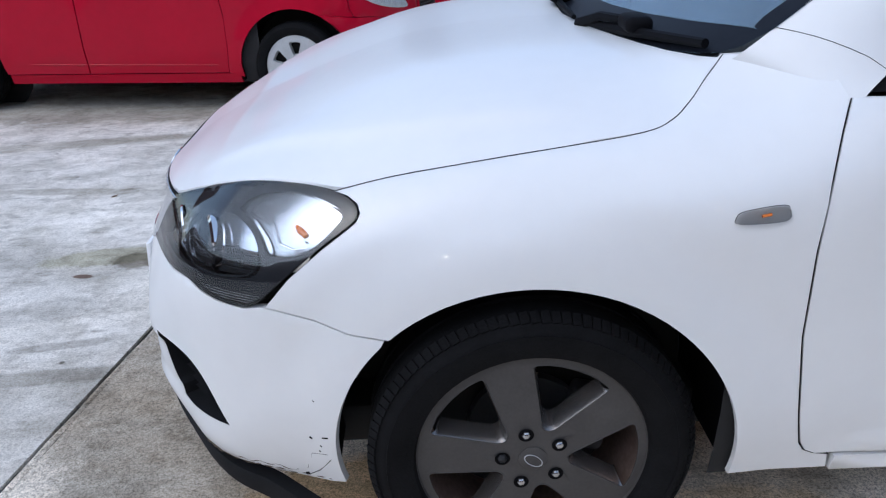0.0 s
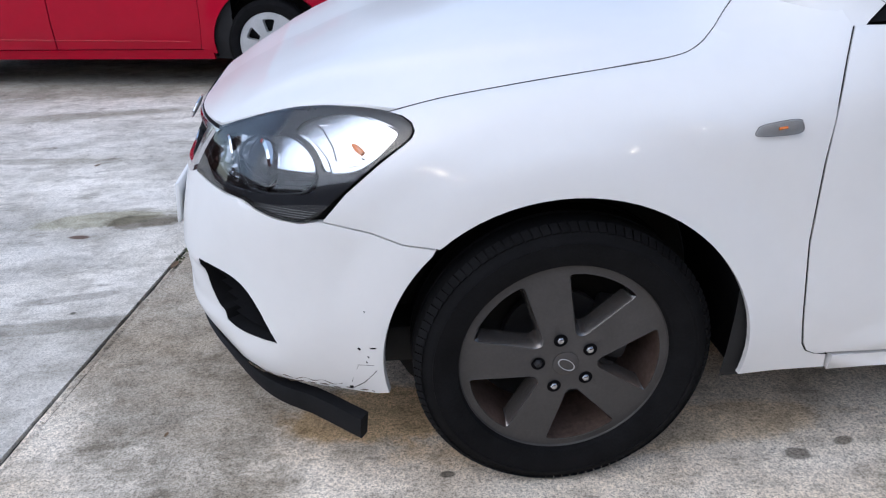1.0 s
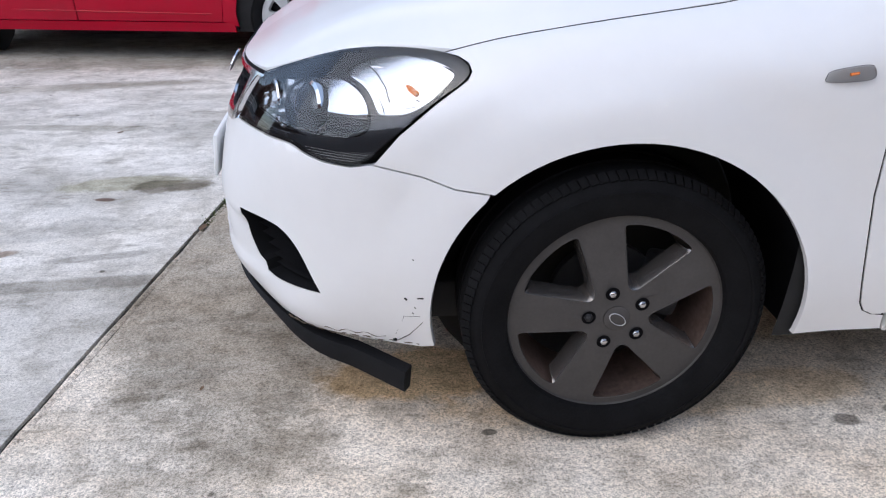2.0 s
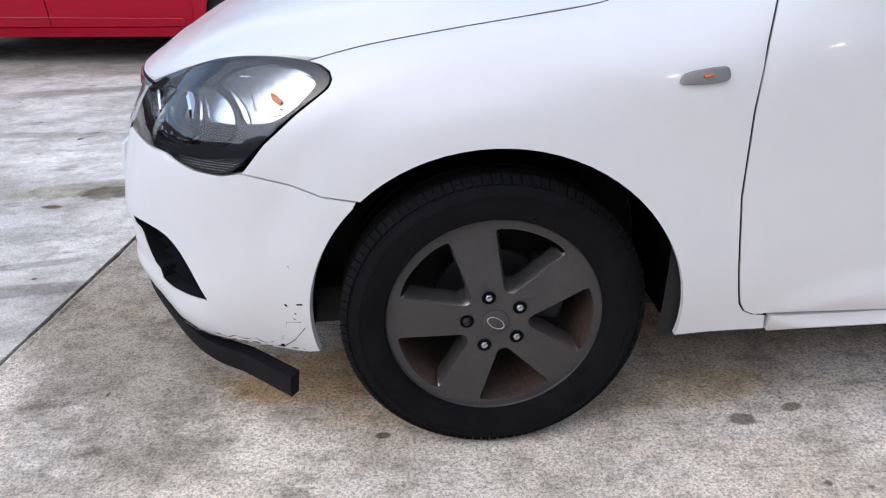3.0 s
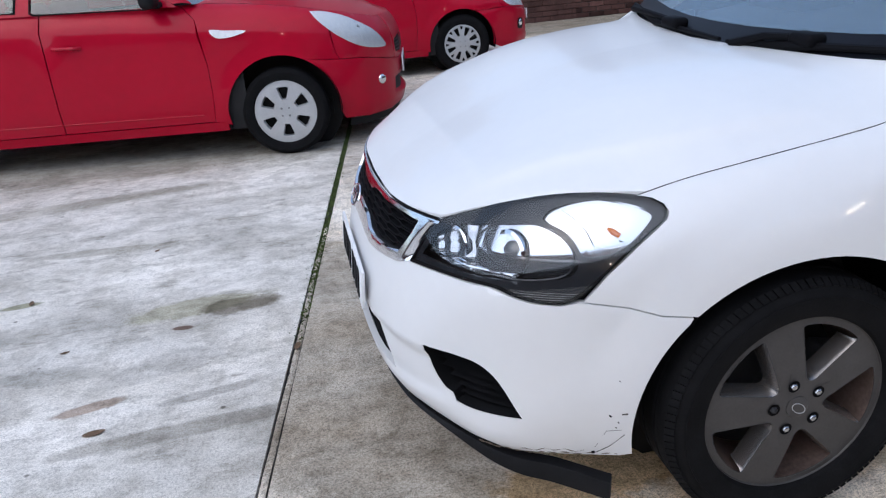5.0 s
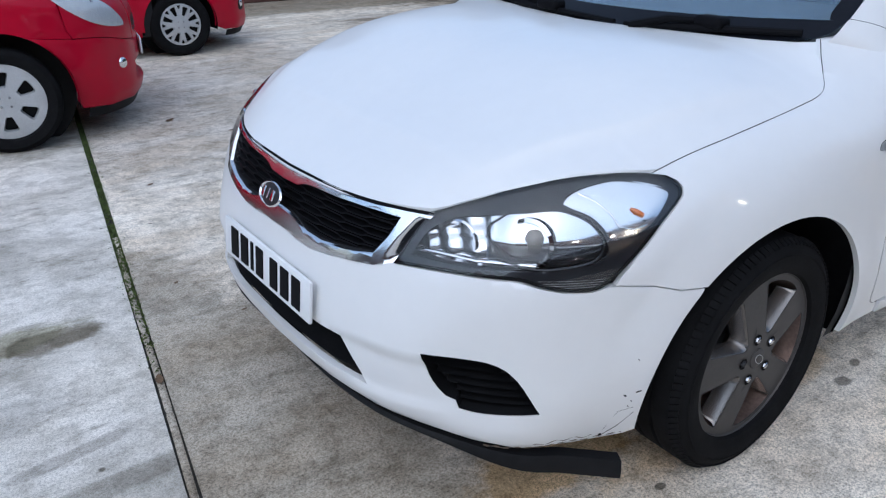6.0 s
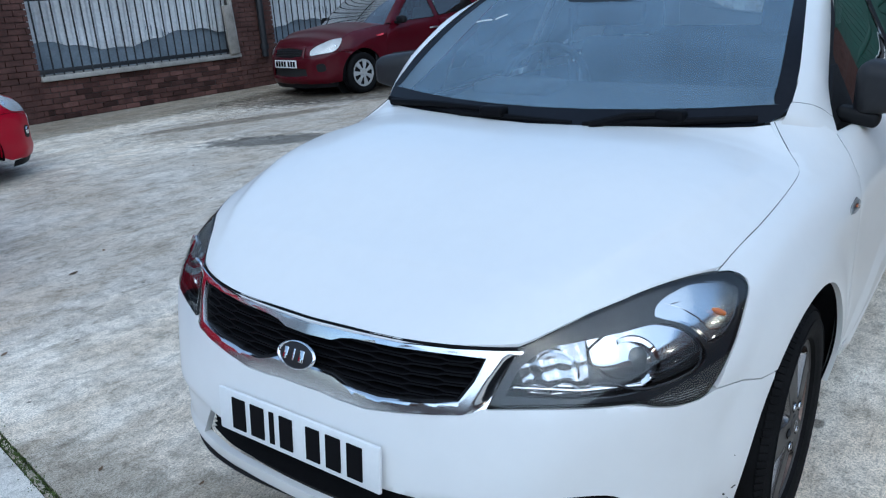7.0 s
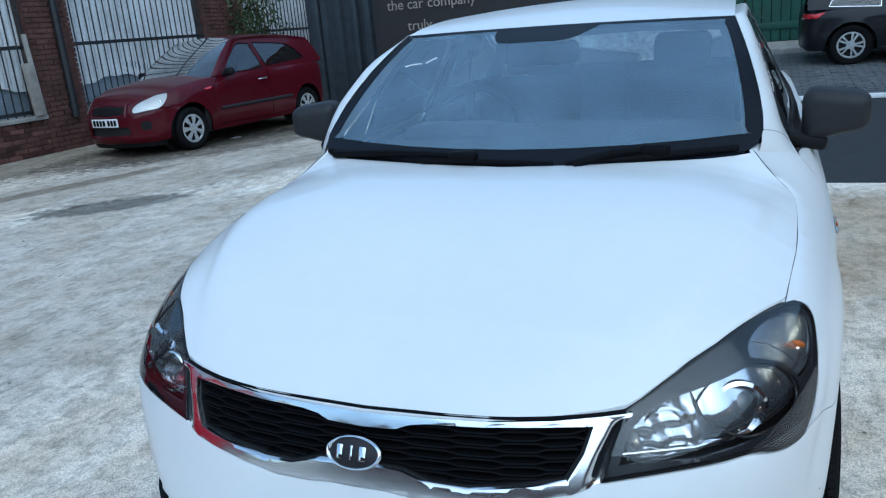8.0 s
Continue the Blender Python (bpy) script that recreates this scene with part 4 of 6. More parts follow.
# ---- upper body ----
def screen_at(s, t, lift=0.0):
    lo = Vector((0.185 + 0.1675 * s * s, 0.7184 * s, 0.980 + 0.017 * s * s))
    hi = Vector((1.03 - 0.0952 * s * s, 0.5995 * s, 1.350 - 0.005 * s * s))
    p = lo.lerp(hi, t)
    n = Vector((-0.43, 0.12 * s, 0.89))
    return p + n * (0.03 * math.sin(math.pi * t) + lift)


def side_at(x, z, lift=0.0, s=1):
    y = 0.794 + 0.0175 * min(x, 1.0) - 0.026 * (1 - ramp(0.53, 1.08, x)) + 0.03 * ramp(0.6, 1.6, x) - 0.45 * (z - 0.94) - 0.15 * (z - 0.94) ** 2 + lift
    return Vector((x, s * y, z))


CUT = [(0.86, -0.01), (0.92, 0.004), (0.955, 0.03), (0.985, 0.10), (0.997, 0.20), (1, 0.32), (1, 0.6), (1, 1)]
SCREEN = [(-u, t) for u, t in reversed(CUT)] + [(u, -0.015) for u in steps(-0.8, 0.8, 8)] + CUT + [(u, 1) for u in steps(0.8, -0.8, 8)]
FRIT = material("black_screen_band", (0.008, 0.009, 0.013), 0.35, spec=0.10, noise_scale=6.0, spread=0.2)
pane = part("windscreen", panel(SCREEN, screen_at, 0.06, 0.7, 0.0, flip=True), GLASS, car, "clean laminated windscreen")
pane.visible_shadow = False
hole = rounded([(-0.92, 0.13), (-0.86, 0.09), (0, 0.075), (0.88, 0.09), (0.93, 0.13), (0.94, 0.5), (0.945, 0.94), (0.90, 0.965), (0, 0.975), (-0.89, 0.965), (-0.935, 0.93), (-0.935, 0.5)], 4)
part("screen_border", panel(SCREEN, screen_at, 0.05, 0.7, 0.0, [hole], lift=0.0012), FRIT, pane)
part("cowl", sheet(lambda s, t: Vector((0.15 + 0.118 * s * s, 0.68 * s, 0.932 + 0.008 * s * s)).lerp(screen_at(s, 0.04, -0.006), t), steps(-0.92, 0.92, 24), steps(0, 1, 3), True), TRIM, car)
part("roof", sheet(lambda s, t: screen_at(s, 1.0).lerp(Vector((2.78, 0.57 * s, 1.325 - 0.03 * s * s)), t) + Vector((0, 0, 0.105 * math.sin(math.pi * t ** 0.85) * (1 - 0.25 * s * s))), steps(-1, 1, 20), steps(0, 1, 24), True), WHITE, car)
part("headlining", sheet(lambda s, t: screen_at(s * 0.97, 1.0).lerp(Vector((2.78, 0.53 * s, 1.32 - 0.03 * s * s)), t) + Vector((0, 0, -0.025 + 0.06 * math.sin(math.pi * t) * (1 - 0.3 * s * s))), steps(-1, 1, 12), steps(0.02, 1, 10)), LINING, car)


def rail(t):
    """The line above the side windows, from the wing up the pillar and along the roof."""
    if t < 0.45:
        k = t / 0.45
        return 0.50 + 0.586 * k, 0.942 + 0.385 * k
    k = (t - 0.45) / 0.55
    return 1.086 + 1.714 * k, 1.327 + 0.045 * math.sin(math.pi * k * 0.9) - 0.075 * k * k


def inner_rail(t, s):
    if t < 0.45:
        return screen_at(s, t / 0.45, 0.003)
    k = (t - 0.45) / 0.55
    return screen_at(s, 1.0, 0.003).lerp(Vector((2.78, 0.57 * s, 1.295)), k) + Vector((0, 0, 0.0525 * math.sin(math.pi * k)))


for s in (1, -1):
    def pillar(t, v):
        x, z = rail(t)
        a, b = side_at(x, z, 0.006, s), inner_rail(t, s)
        p = a.lerp(b, v) + (Vector((-0.004, -0.014, 0.013)) if s < 0 else Vector((0.0, 0.012, 0.008)) + Vector((0.0, 0.016, 0.036)) * (1 - ramp(0.24, 0.47, t))) * math.sin(math.pi * v)
        foot = white.at(s * (7.74 - 0.60 * v), curve([0, 0.1, 0.57, 1], [0.93, 0.955, 0.975, 0.99], v), -0.004)
        return foot.lerp(p, ramp(-0.02, 0.14, t) if t > 0 else 0.0)

    part("roof_pillar", sheet(pillar, steps(0, 1, 40), steps(0, 1, 6), s > 0), WHITE, car)
    part("pillar_seam", tube([pillar(0.075, v) for v in steps(0, 1, 6)], 0.0007, 6), TRIM_GREY, car)
    trim = [(0.53, 0.945), (1.5, 0.967), (2.2, 0.985), (2.75, 1.0), (2.78, 1.20), (2.6, 1.27)] + [rail(t) for t in steps(0.97, 0.02, 20)]
    fs = lambda x, z, l: side_at(x, z, l, s)
    part("window_trim", panel(trim, fs, 0.06, 1.0, 0.0, [rounded([(0.84, 0.975), (1.58, 0.985), (1.60, 1.0), (1.60, 1.33), (1.16, 1.315), (1.00, 1.22), (0.84, 1.12)], 3, (0, 1, 2, 3)), rounded([(1.68, 0.99), (2.42, 1.01), (2.38, 1.24), (2.2, 1.315), (1.68, 1.345)], 3, (0, 1, 2, 4))], lift=-0.002), TRIM, car)
    for poly in ([(0.84, 0.975), (1.58, 0.985), (1.60, 1.0), (1.60, 1.33), (1.16, 1.315), (1.00, 1.22), (0.84, 1.12)], [(1.68, 0.99), (2.42, 1.01), (2.38, 1.24), (2.2, 1.315), (1.68, 1.345)]):
        g = part("side_window", panel(poly, fs, 0.08, 1.0, 0.0, lift=-0.004, flip=s > 0), GLASS_DARK, car)
        g.visible_shadow = False
    # door mirrors
    bm = block((0.125, 0.188, 0.168), None, 0.042, 5)
    for v in bm.verts:
        out = ramp(-0.10, 0.10, v.co.y * s)
        if v.co.z < 0.03:
            v.co.z = 0.03 - (0.03 - v.co.z) * (1.0 - 0.50 * out)
        v.co.z += 0.012 - 0.016 * out
    bm.transform(pose(0.69, s * 0.905, 1.034, 0, -4, s * 8))
    mir = part("door_mirror", bm, TRIM_GREY, car, "black plastic door mirror")
    part("mirror_arm", block((0.07, 0.12, 0.045), pose(0.68, s * 0.825, 0.966, s * -10, 0, 0), 0.016, 3), TRIM, mir)
    part("mirror_foot", panel([(0.53, 0.946), (0.82, 0.962), (0.82, 1.10), (0.78, 1.10)], fs, 0.05, 1.0, 0.01, lift=0.006, flip=s > 0), TRIM, mir)
    part("mirror_glass", block((0.006, 0.145, 0.082), pose(0.752, s * 0.905, 1.062, 0, 0, s * 8), 0.002), CHROME, mir)
    part("door_handle", tube([white.at(s * 9.1, 0.86, 0.004), white.at(s * 9.13, 0.862, 0.03), white.at(s * 9.27, 0.868, 0.03), white.at(s * 9.3, 0.869, 0.004)], 0.011, 8), WHITE, car)

part("tailgate", sheet(lambda s, t: Vector((2.78, 0.57 * s, 1.325 - 0.03 * s * s)).lerp(Vector((3.2, 0.70 * s, 0.98)), t), steps(-1, 1, 12), steps(0, 0.2, 2), True), WHITE, car)
rw = part("rear_window", sheet(lambda s, t: Vector((2.78, 0.57 * s, 1.325 - 0.03 * s * s)).lerp(Vector((3.2, 0.70 * s, 0.98)), t), steps(-0.85, 0.85, 12), steps(0.2, 0.9, 4), True), GLASS_DARK, car)
rw.visible_shadow = False
for s in (1, -1):
    part("rear_pillar", sheet(lambda k, t: Vector((2.78, 0.57 * s, 1.295)).lerp(Vector((3.2, 0.70 * s, 0.98)), t).lerp(side_at(2.78, 1.27 - 0.27 * t, 0, s), k), steps(0, 1, 4), steps(0, 1, 4)), WHITE, car)
    part("rear_corner", sheet(lambda k, t: Vector((2.78, 0.54 * s * (0.85 + 0.15 * k), 1.30)).lerp(Vector((3.2, 0.70 * s * (0.85 + 0.15 * k), 0.98)), t), (0, 1), steps(0, 1, 4), s > 0), WHITE, car)

# wipers
def wiper(a, b, pivot, lump):
    w = part("wiper", tube([screen_at(*a, 0.014), screen_at((a[0] + b[0]) / 2, (a[1] + b[1]) / 2, 0.016), screen_at(*b, 0.014)], [0.006, 0.011, 0.009], 8), INK, car, "black wiper arm and blade")
    part("wiper_arm", tube([screen_at(*pivot, 0.012), screen_at((pivot[0] + lump[0]) / 2, (pivot[1] + lump[1]) / 2, 0.034), screen_at(*lump, 0.024)], [0.013, 0.010, 0.010], 8), INK, w)
    part("wiper_joint", block((0.055, 0.085, 0.032), Matrix.Translation(screen_at(*lump, 0.022)), 0.013, 3), INK, w)


wiper((-0.20, -0.012), (0.90, -0.008), (0.86, -0.02), (0.18, 0.01))
wiper((-0.25, -0.016), (-0.88, 0.004), (-0.28, -0.02), (-0.58, 0.018))

# cabin
part("dashboard", block((0.55, 1.30, 0.16), pose(0.78, 0, 0.90, 0, -4, 0), 0.06, 4), FABRIC, car)
part("instrument_hood", block((0.20, 0.34, 0.07), pose(0.80, 0.39, 0.985), 0.033, 4), FABRIC, car)
wheel_pose = pose(1.00, 0.405, 0.945, 0, -62, 0)
ringp = [wheel_pose @ Vector((0.20 * math.cos(a), 0.20 * math.sin(a), 0)) for a in steps(0, 2 * math.pi, 36)]
sw = part("steering_wheel", tube(ringp, 0.017, 8), TRIM, car)
part("wheel_boss", block((0.13, 0.16, 0.05), wheel_pose, 0.02, 3), TRIM, sw)
for a in (0.1, math.pi - 0.1, -math.pi / 2):
    part("spoke", tube([wheel_pose @ Vector((0.05 * math.cos(a), 0.05 * math.sin(a), 0)), wheel_pose @ Vector((0.195 * math.cos(a), 0.195 * math.sin(a), 0))], 0.014, 6), TRIM, sw)
for sy in (-0.36, 0.36):
    seat = part("front_seat", block((0.16, 0.50, 0.62), pose(1.78, sy, 0.80, 0, 14, 0), 0.06, 4), FABRIC, car)
    part("headrest", block((0.10, 0.26, 0.17), pose(1.90, sy, 1.19, 0, 10, 0), 0.045, 4), FABRIC, seat)
    part("cushion", block((0.5, 0.50, 0.15), pose(1.50, sy, 0.52, 0, -6, 0), 0.05, 3), FABRIC, seat)
part("rear_seat", block((0.18, 1.2, 0.60), pose(2.66, 0, 0.80, 0, 16, 0), 0.06, 3), FABRIC, car)
part("cabin_floor", block((2.2, 1.36, 0.08), pose(1.75, 0, 0.34)), DARK, car)
for s in (1, -1):
    part("door_card", sheet(lambda x, z: Vector((x, s * 0.735, z)), steps(0.6, 2.8, 8), steps(0.4, 0.96, 5)), DARK, car)
    part("belt", tube([(1.66, s * 0.60, 1.25), (1.70, s * 0.62, 0.75)], 0.012, 6), FABRIC, car)
part("interior_mirror", block((0.03, 0.27, 0.085), pose(0.90, 0.06, 1.255, 0, 8, 0), 0.018, 3), INK, car)
part("sensor_shade", panel(rounded([(-0.24, 0.985), (-0.08, 0.84), (0.10, 0.825), (0.33, 0.83), (0.40, 0.90), (0.42, 0.985)], 4, (0, 5)), screen_at, 0.04, 0.7, 0.0, lift=0.0012), FRIT, pane)
for s in (1, -1):
    part("pillar_lining", sheet(lambda x, z: side_at(x, z, -0.025, s), steps(1.59, 1.69, 3), steps(0.90, 1.32, 6), s > 0), LINING, car)
for a, b in (((0.81, 0.632), (0.745, 0.655)), ((0.75, 0.65), (0.72, 0.655)), ((0.70, 0.66), (0.66, 0.71))):
    part("screen_mark", tube([screen_at(*a, 0.001), screen_at((a[0] + b[0]) / 2, (a[1] + b[1]) / 2 + 0.006, 0.001), screen_at(*b, 0.001)], 0.0024, 6), PLATE, car)


# ---- the other cars ----
def hub_cap(kind):
    """The face of a silver wheel trim: six broad spokes, eight slots or five twin spokes."""
    if kind == "six":
        return face(0.212, [window(60 * k + 30, 0.086, 0.168, 11.0, 13.5, 4, 1.12) for k in range(6)], 0.012, 0.03, 0.84)
    if kind == "eight":
        return face(0.19, [fan_window(22.5 + 45 * k, 0.078, 0.168, 9.5, 9.5, 0.006) for k in range(8)] + [fan_window(45 * k, 0.138, 0.174, 2.2, 6.0, 0.003) for k in range(8)], 0.014, 0.012, 0.85)
    if kind == "seven":
        return face(0.19, [window(51.43 * k, 0.062, 0.168, 14.0, 13.5) for k in range(7)], 0.014, 0.015, 0.85)
    return face(0.215, [window(36 + 72 * k, 0.065, 0.193, 19.0, 19.0) for k in range(5)] + [window(72 * k, 0.085, 0.193, 3.5, 7.5) for k in range(5)], 0.012, 0.03, 0.85)


def plain_wheel(parent, x, y, flip, radius, kind):
    rim = {"six": 0.212, "twin": 0.212}.get(kind, 0.19)
    m = pose(x, y, radius - 0.003, 0, 0, 180 if flip else 0)
    w = part("wheel", hub_cap(kind), ALLOY, parent, "silver wheel with spokes")
    w.matrix_local = m
    part("wheel_back", lathe([(rim + 0.012, 0.0), (rim, 0.03), (rim - 0.02, 0.06), (0.0, 0.07)], 40), DARK, w)
    part("tyre", tyre(radius, rim + 0.004, 0.175, 48), RUBBER, w).location = (0, 0.07, 0)
    for k in range(4):
        a = radians(45 + 90 * k)
        part("wheel_nut", lathe([(0.0, -0.020), (0.006, -0.019), (0.008, -0.010)], 8, pose(0.036 * math.cos(a), 0, 0.036 * math.sin(a))), STEEL, w)
    return w


def side_sheet(yb, belt, lean):
    return lambda x, z, l, s: Vector((x, s * (yb - lean * (z - belt) - 0.30 * (z - belt) ** 2 + l), z))


def hatch(m, label, paint, wb, fo, ro, width, zf, belt, roof, tyre_r, cap, group, lamp, grille, windows, doors=2, strip=False, estate=False, trim_line=None, gap=0.055, fold=None, repeater=None, fog_u=3.0):
    """A parked car, nose towards -x, front axle over its origin."""
    c = thing("parked_car", m, label, "car", group)
    w = width / 2
    px = [-fo, -fo + 0.022, -fo + 0.085, -fo + 0.175, -fo + 0.29, -fo + 0.48, -0.10, 0.28, 0.62, 1.25, wb - 0.35, wb + 0.30, wb + ro - 0.12, wb + ro]
    py = [k * w for k in (0, 0.30, 0.54, 0.70, 0.835, 0.935, 0.982, 0.995, 1.0, 1.0, 1.0, 0.975, 0.80, 0.0)]
    tz = [zf, zf, zf + 0.008, zf + 0.03, zf + 0.06, zf + 0.095, belt - 0.065, belt - 0.02, belt, belt + 0.012, belt + 0.03, belt + 0.05, belt + 0.05, belt + 0.05]
    ta = [0.085, 0.09, 0.10, 0.11, 0.115, 0.11, 0.13, 0.12, 0.06, 0.05, 0.05, 0.06, 0.06, 0.06]
    body = Skin(px, py, tz, ta, (0.0, wb), tyre_r, tyre_r + gap, 0.012, 0.008, fold=fold)
    at = body.at
    xs = lambda x, z: (body.side(x, z), z)
    hz0 = belt - 0.135
    r = tyre_r + gap
    # bumper, with the lamp line above it
    arch = body.arch(0.0, 118, 187, 14)
    half = [(0, 0.52), (1.0, 0.525), (2.0, 0.545), (3.0, 0.575), (4.0, 0.60), (4.6, 0.605)] + arch + [(4.6, 0.20), (3.6, 0.19), (2.0, 0.185), (0, 0.185)]
    out = half[:-1] + [(0, 0.185)] + [(-u, z) for u, z in reversed(half[1:-1])]
    vent = [(-1.6, 0.40), (-1.7, 0.30), (1.7, 0.30), (1.6, 0.40)]
    fogh = rounded([(fog_u - 0.4, 0.45), (fog_u + 0.3, 0.46), (fog_u + 0.4, 0.37), (fog_u - 0.3, 0.36)], 4)
    part("front_bumper", panel(out, at, 0.035, 0.25, 0.014, [vent], True), paint, c)
    part("bumper_inner", sheet(lambda u, z: at(u, z, -0.035), steps(-4.4, 4.4, 30), steps(0.19, 0.66, 5), True), DARK, c)
    part("bumper_base", sheet(lambda u, z: at(u, z, -0.012), steps(-4.4, 4.4, 30), steps(0.13, 0.19, 2), True), TRIM, c)
    up = [(0, zf), (0.8, zf), (1.5, zf + 0.003)]
    nose = up + [(1.5, 0.535), (1.0, 0.529), (0, 0.524)]
    part("nose_panel", panel([(-u, z) for u, z in reversed(nose[1:])] + nose[:1] + nose[1:-1] + [(0, 0.524)], at, 0.03, 0.25, 0.012, [mirrored(grille)[:] + grille], True), paint, c)
    part("grille", sheet(lambda u, z: at(u, z, -0.014), steps(-1.5, 1.5, 16), steps(0.53, zf - 0.01, 4), True), TRIM, c)
    for k in range(4):
        z = grille[0][1] - 0.006 - k * (grille[0][1] - grille[-1][1]) / 4
        part("grille_bar", tube([at(u, z, -0.004) for u in steps(-grille[0][0] * 0.95, grille[0][0] * 0.95, 10)], 0.004, 6), TRIM_GREY, c)
    for s in (1, -1):
        side = (lambda p: p) if s > 0 else mirrored
        g = part("headlamp", panel(side(lamp), at, 0.02, 0.25, 0.03, (), True, lift=0.007), LENS, c, "clear headlamp")
        g.visible_shadow = False
        part("reflector", panel(side(lamp), at, 0.02, 0.25, 0.0, (), True, lift=0.002), ALLOY if strip else LAMP_SILVER, g)
        part("lamp_bowl", lathe([(0.0, -0.02), (0.025, -0.016), (0.04, 0.0), (0.04, 0.02)], 20, pose(*at(s * lamp[len(lamp) // 4][0] * 0.98, sum(p[1] for p in lamp) / len(lamp), -0.03), 0, 0, -90)), CHROME, g)
        if not fold:
            part("bumper_insert", panel(side(fogh), at, 0.02, 0.25, 0.008, (), True, lift=0.003), TRIM, c)
        if not strip:
            lp = at(s * fog_u, 0.42, 0.006)
            part("fog_lamp", lathe([(0.0, -0.010), (0.02, -0.009), (0.03, -0.004), (0.034, 0.004)], 20, Matrix.Translation(lp) @ Vector((lp.x, lp.y * 1.2, 0)).to_track_quat("-Y", "Z").to_matrix().to_4x4()), CHROME, c)
        around = [(1.5, 0.538), (2.0, 0.549), (3.0, 0.579), (4.0, 0.604), (4.62, 0.610), (4.74, 0.66), (4.89, zf + 0.07)] + [(u, spline(tz, u) - 0.001) for u in steps(4.98, 1.5, 10)]
        part("lamp_surround", panel(side(around), at, 0.03, 0.25, 0.01, (), True, lift=-0.001), paint, c)
        # wing, doors, quarter
        edge = [xs(x, z) for x, z in ((0.60, belt - 0.005), (0.50, belt - 0.10), (0.46, 0.65), (0.46, 0.45), (0.48, 0.27))]
        edge_b = [(u + 0.011, z) for u, z in edge]
        wing = [(u, tz_at) for u, tz_at in ((u, spline(tz, u) - 0.002) for u in steps(5.0, 7.6, 8))] + edge + [xs(r * 0.98, 0.24)] + body.arch(0.0, 2, 118, 22) + [(4.65, 0.61), (4.75, 0.66), (4.9, zf + 0.07)]
        part("front_wing", panel(side(wing), at, 0.035, 0.25, 0.012, (), True), paint, c)
        xd = {2: 1.62, 4: 1.42, 5: 1.50}[doors]
        hz = belt - (0.21 if fold else 0.115)
        de = [xs(xd, z) for z in (0.27, 0.45, 0.65, belt - 0.1, belt + 0.01)]
        dr = part("front_door", panel(side(edge_b + [(u - 0.0, z) for u, z in de]), at, 0.05, 0.25, 0.012, (), True), paint, c)
        part("door_handle", tube([at(s * body.side(xd - 0.24, hz), hz, 0.0), at(s * body.side(xd - 0.21, hz), hz + 0.002, 0.03), at(s * body.side(xd - 0.09, hz), hz + 0.006, 0.03), at(s * body.side(xd - 0.06, hz), hz + 0.007, 0.0)], 0.012, 8), paint if not strip else STEEL, dr)
        q = [(u + 0.009, z) for u, z in reversed(de)]
        quarter = q + [xs(wb - r - 0.01, 0.27)] + body.arch(wb, 176, 4, 24) + [xs(wb + r + 0.02, 0.25), (12.0, 0.25), (12.85, 0.27), (12.85, belt + 0.04), (12.0, belt + 0.04), (11.0, belt + 0.04), (10.0, belt + 0.02)]
        part("rear_quarter", panel(side(quarter), at, 0.06, 0.25, 0.012, (), True), paint, c)
        part("sill", panel(side([xs(r + 0.02, 0.264), xs(r + 0.02, 0.20), xs(wb - r - 0.02, 0.20), xs(wb - r - 0.02, 0.264)]), at, 0.05, 0.25, 0.02, (), True, lift=-0.003), paint, c)
        part("inner_side", sheet(lambda u, z: at(s * u, z, -0.03), steps(6.9, 9.8, 10), steps(0.20, belt - 0.05, 5), True), DARK, c)
        if strip:
            part("door_strip", sheet(lambda x, v: at(s * body.side(x, 0.46 + 0.05 * v), 0.46 + 0.05 * v, 0.012 * math.sin(math.pi * v) + 0.002), steps(0.55, wb - r - 0.05, 14), steps(0, 1, 5), True), TRIM_GREY, c, "grey rubbing strip")
        if trim_line:
            part("side_crease", tube([at(s * body.side(x, trim_line + 0.012 * x), trim_line + 0.012 * x, 0.0) for x in steps(0.55, wb - r - 0.1, 10)], 0.004, 6), paint, c)
        part("side_repeater", panel(side(rounded(repeater or [xs(0.30, hz0), xs(0.41, hz0 + 0.015), xs(0.40, hz0 - 0.01), xs(0.31, hz0 - 0.015)], 3)), at, 0.02, 0.25, 0.01, (), True, lift=0.008), RED_LENS if strip else LAMP_SILVER, c)
        for cx in (0.0, wb):
            part("arch_liner", sheet(lambda a, y: (cx + (r + 0.006) * math.cos(radians(a)), s * y, tyre_r + (r + 0.006) * math.sin(radians(a))), steps(-12, 192, 26), steps(w * 0.62, w * 0.975, 4), s > 0), LINER, c)
            part("arch_back", lathe([(0.0, 0.0), (r, 0.0)], 24, pose(cx, s * w * 0.63, tyre_r)), DARK, c)
        plain_wheel(c, 0.0, s * (w - 0.035), s > 0, tyre_r, cap)
        plain_wheel(c, wb, s * (w - 0.035), s > 0, tyre_r, cap)
    part("underbody", block((wb + 0.3 + ro * 0.5, width * 0.66, 0.12), pose((wb + ro * 0.5 - 0.3) / 2, 0, 0.26)), DARK, c)
    # bonnet
    part("bonnet", sheet(lambda u, s: Vector((at(u, spline(tz, u)).x, at(u, spline(tz, u)).y * s, spline(tz, u) + 0.055 * ramp(0, 4, u) * (1 - s * s))), steps(0.0, 7.75, 40), steps(-1, 1, 16), True), paint, c)
    # glasshouse
    xb, xt = 0.34, 0.34 + (roof - belt) * 1.75
    xr = wb + ro * (0.62 if not estate else 0.80)
    yb, yt = w * 0.90, w * 0.66
    sf = side_sheet(w * 0.945, belt, 0.40)
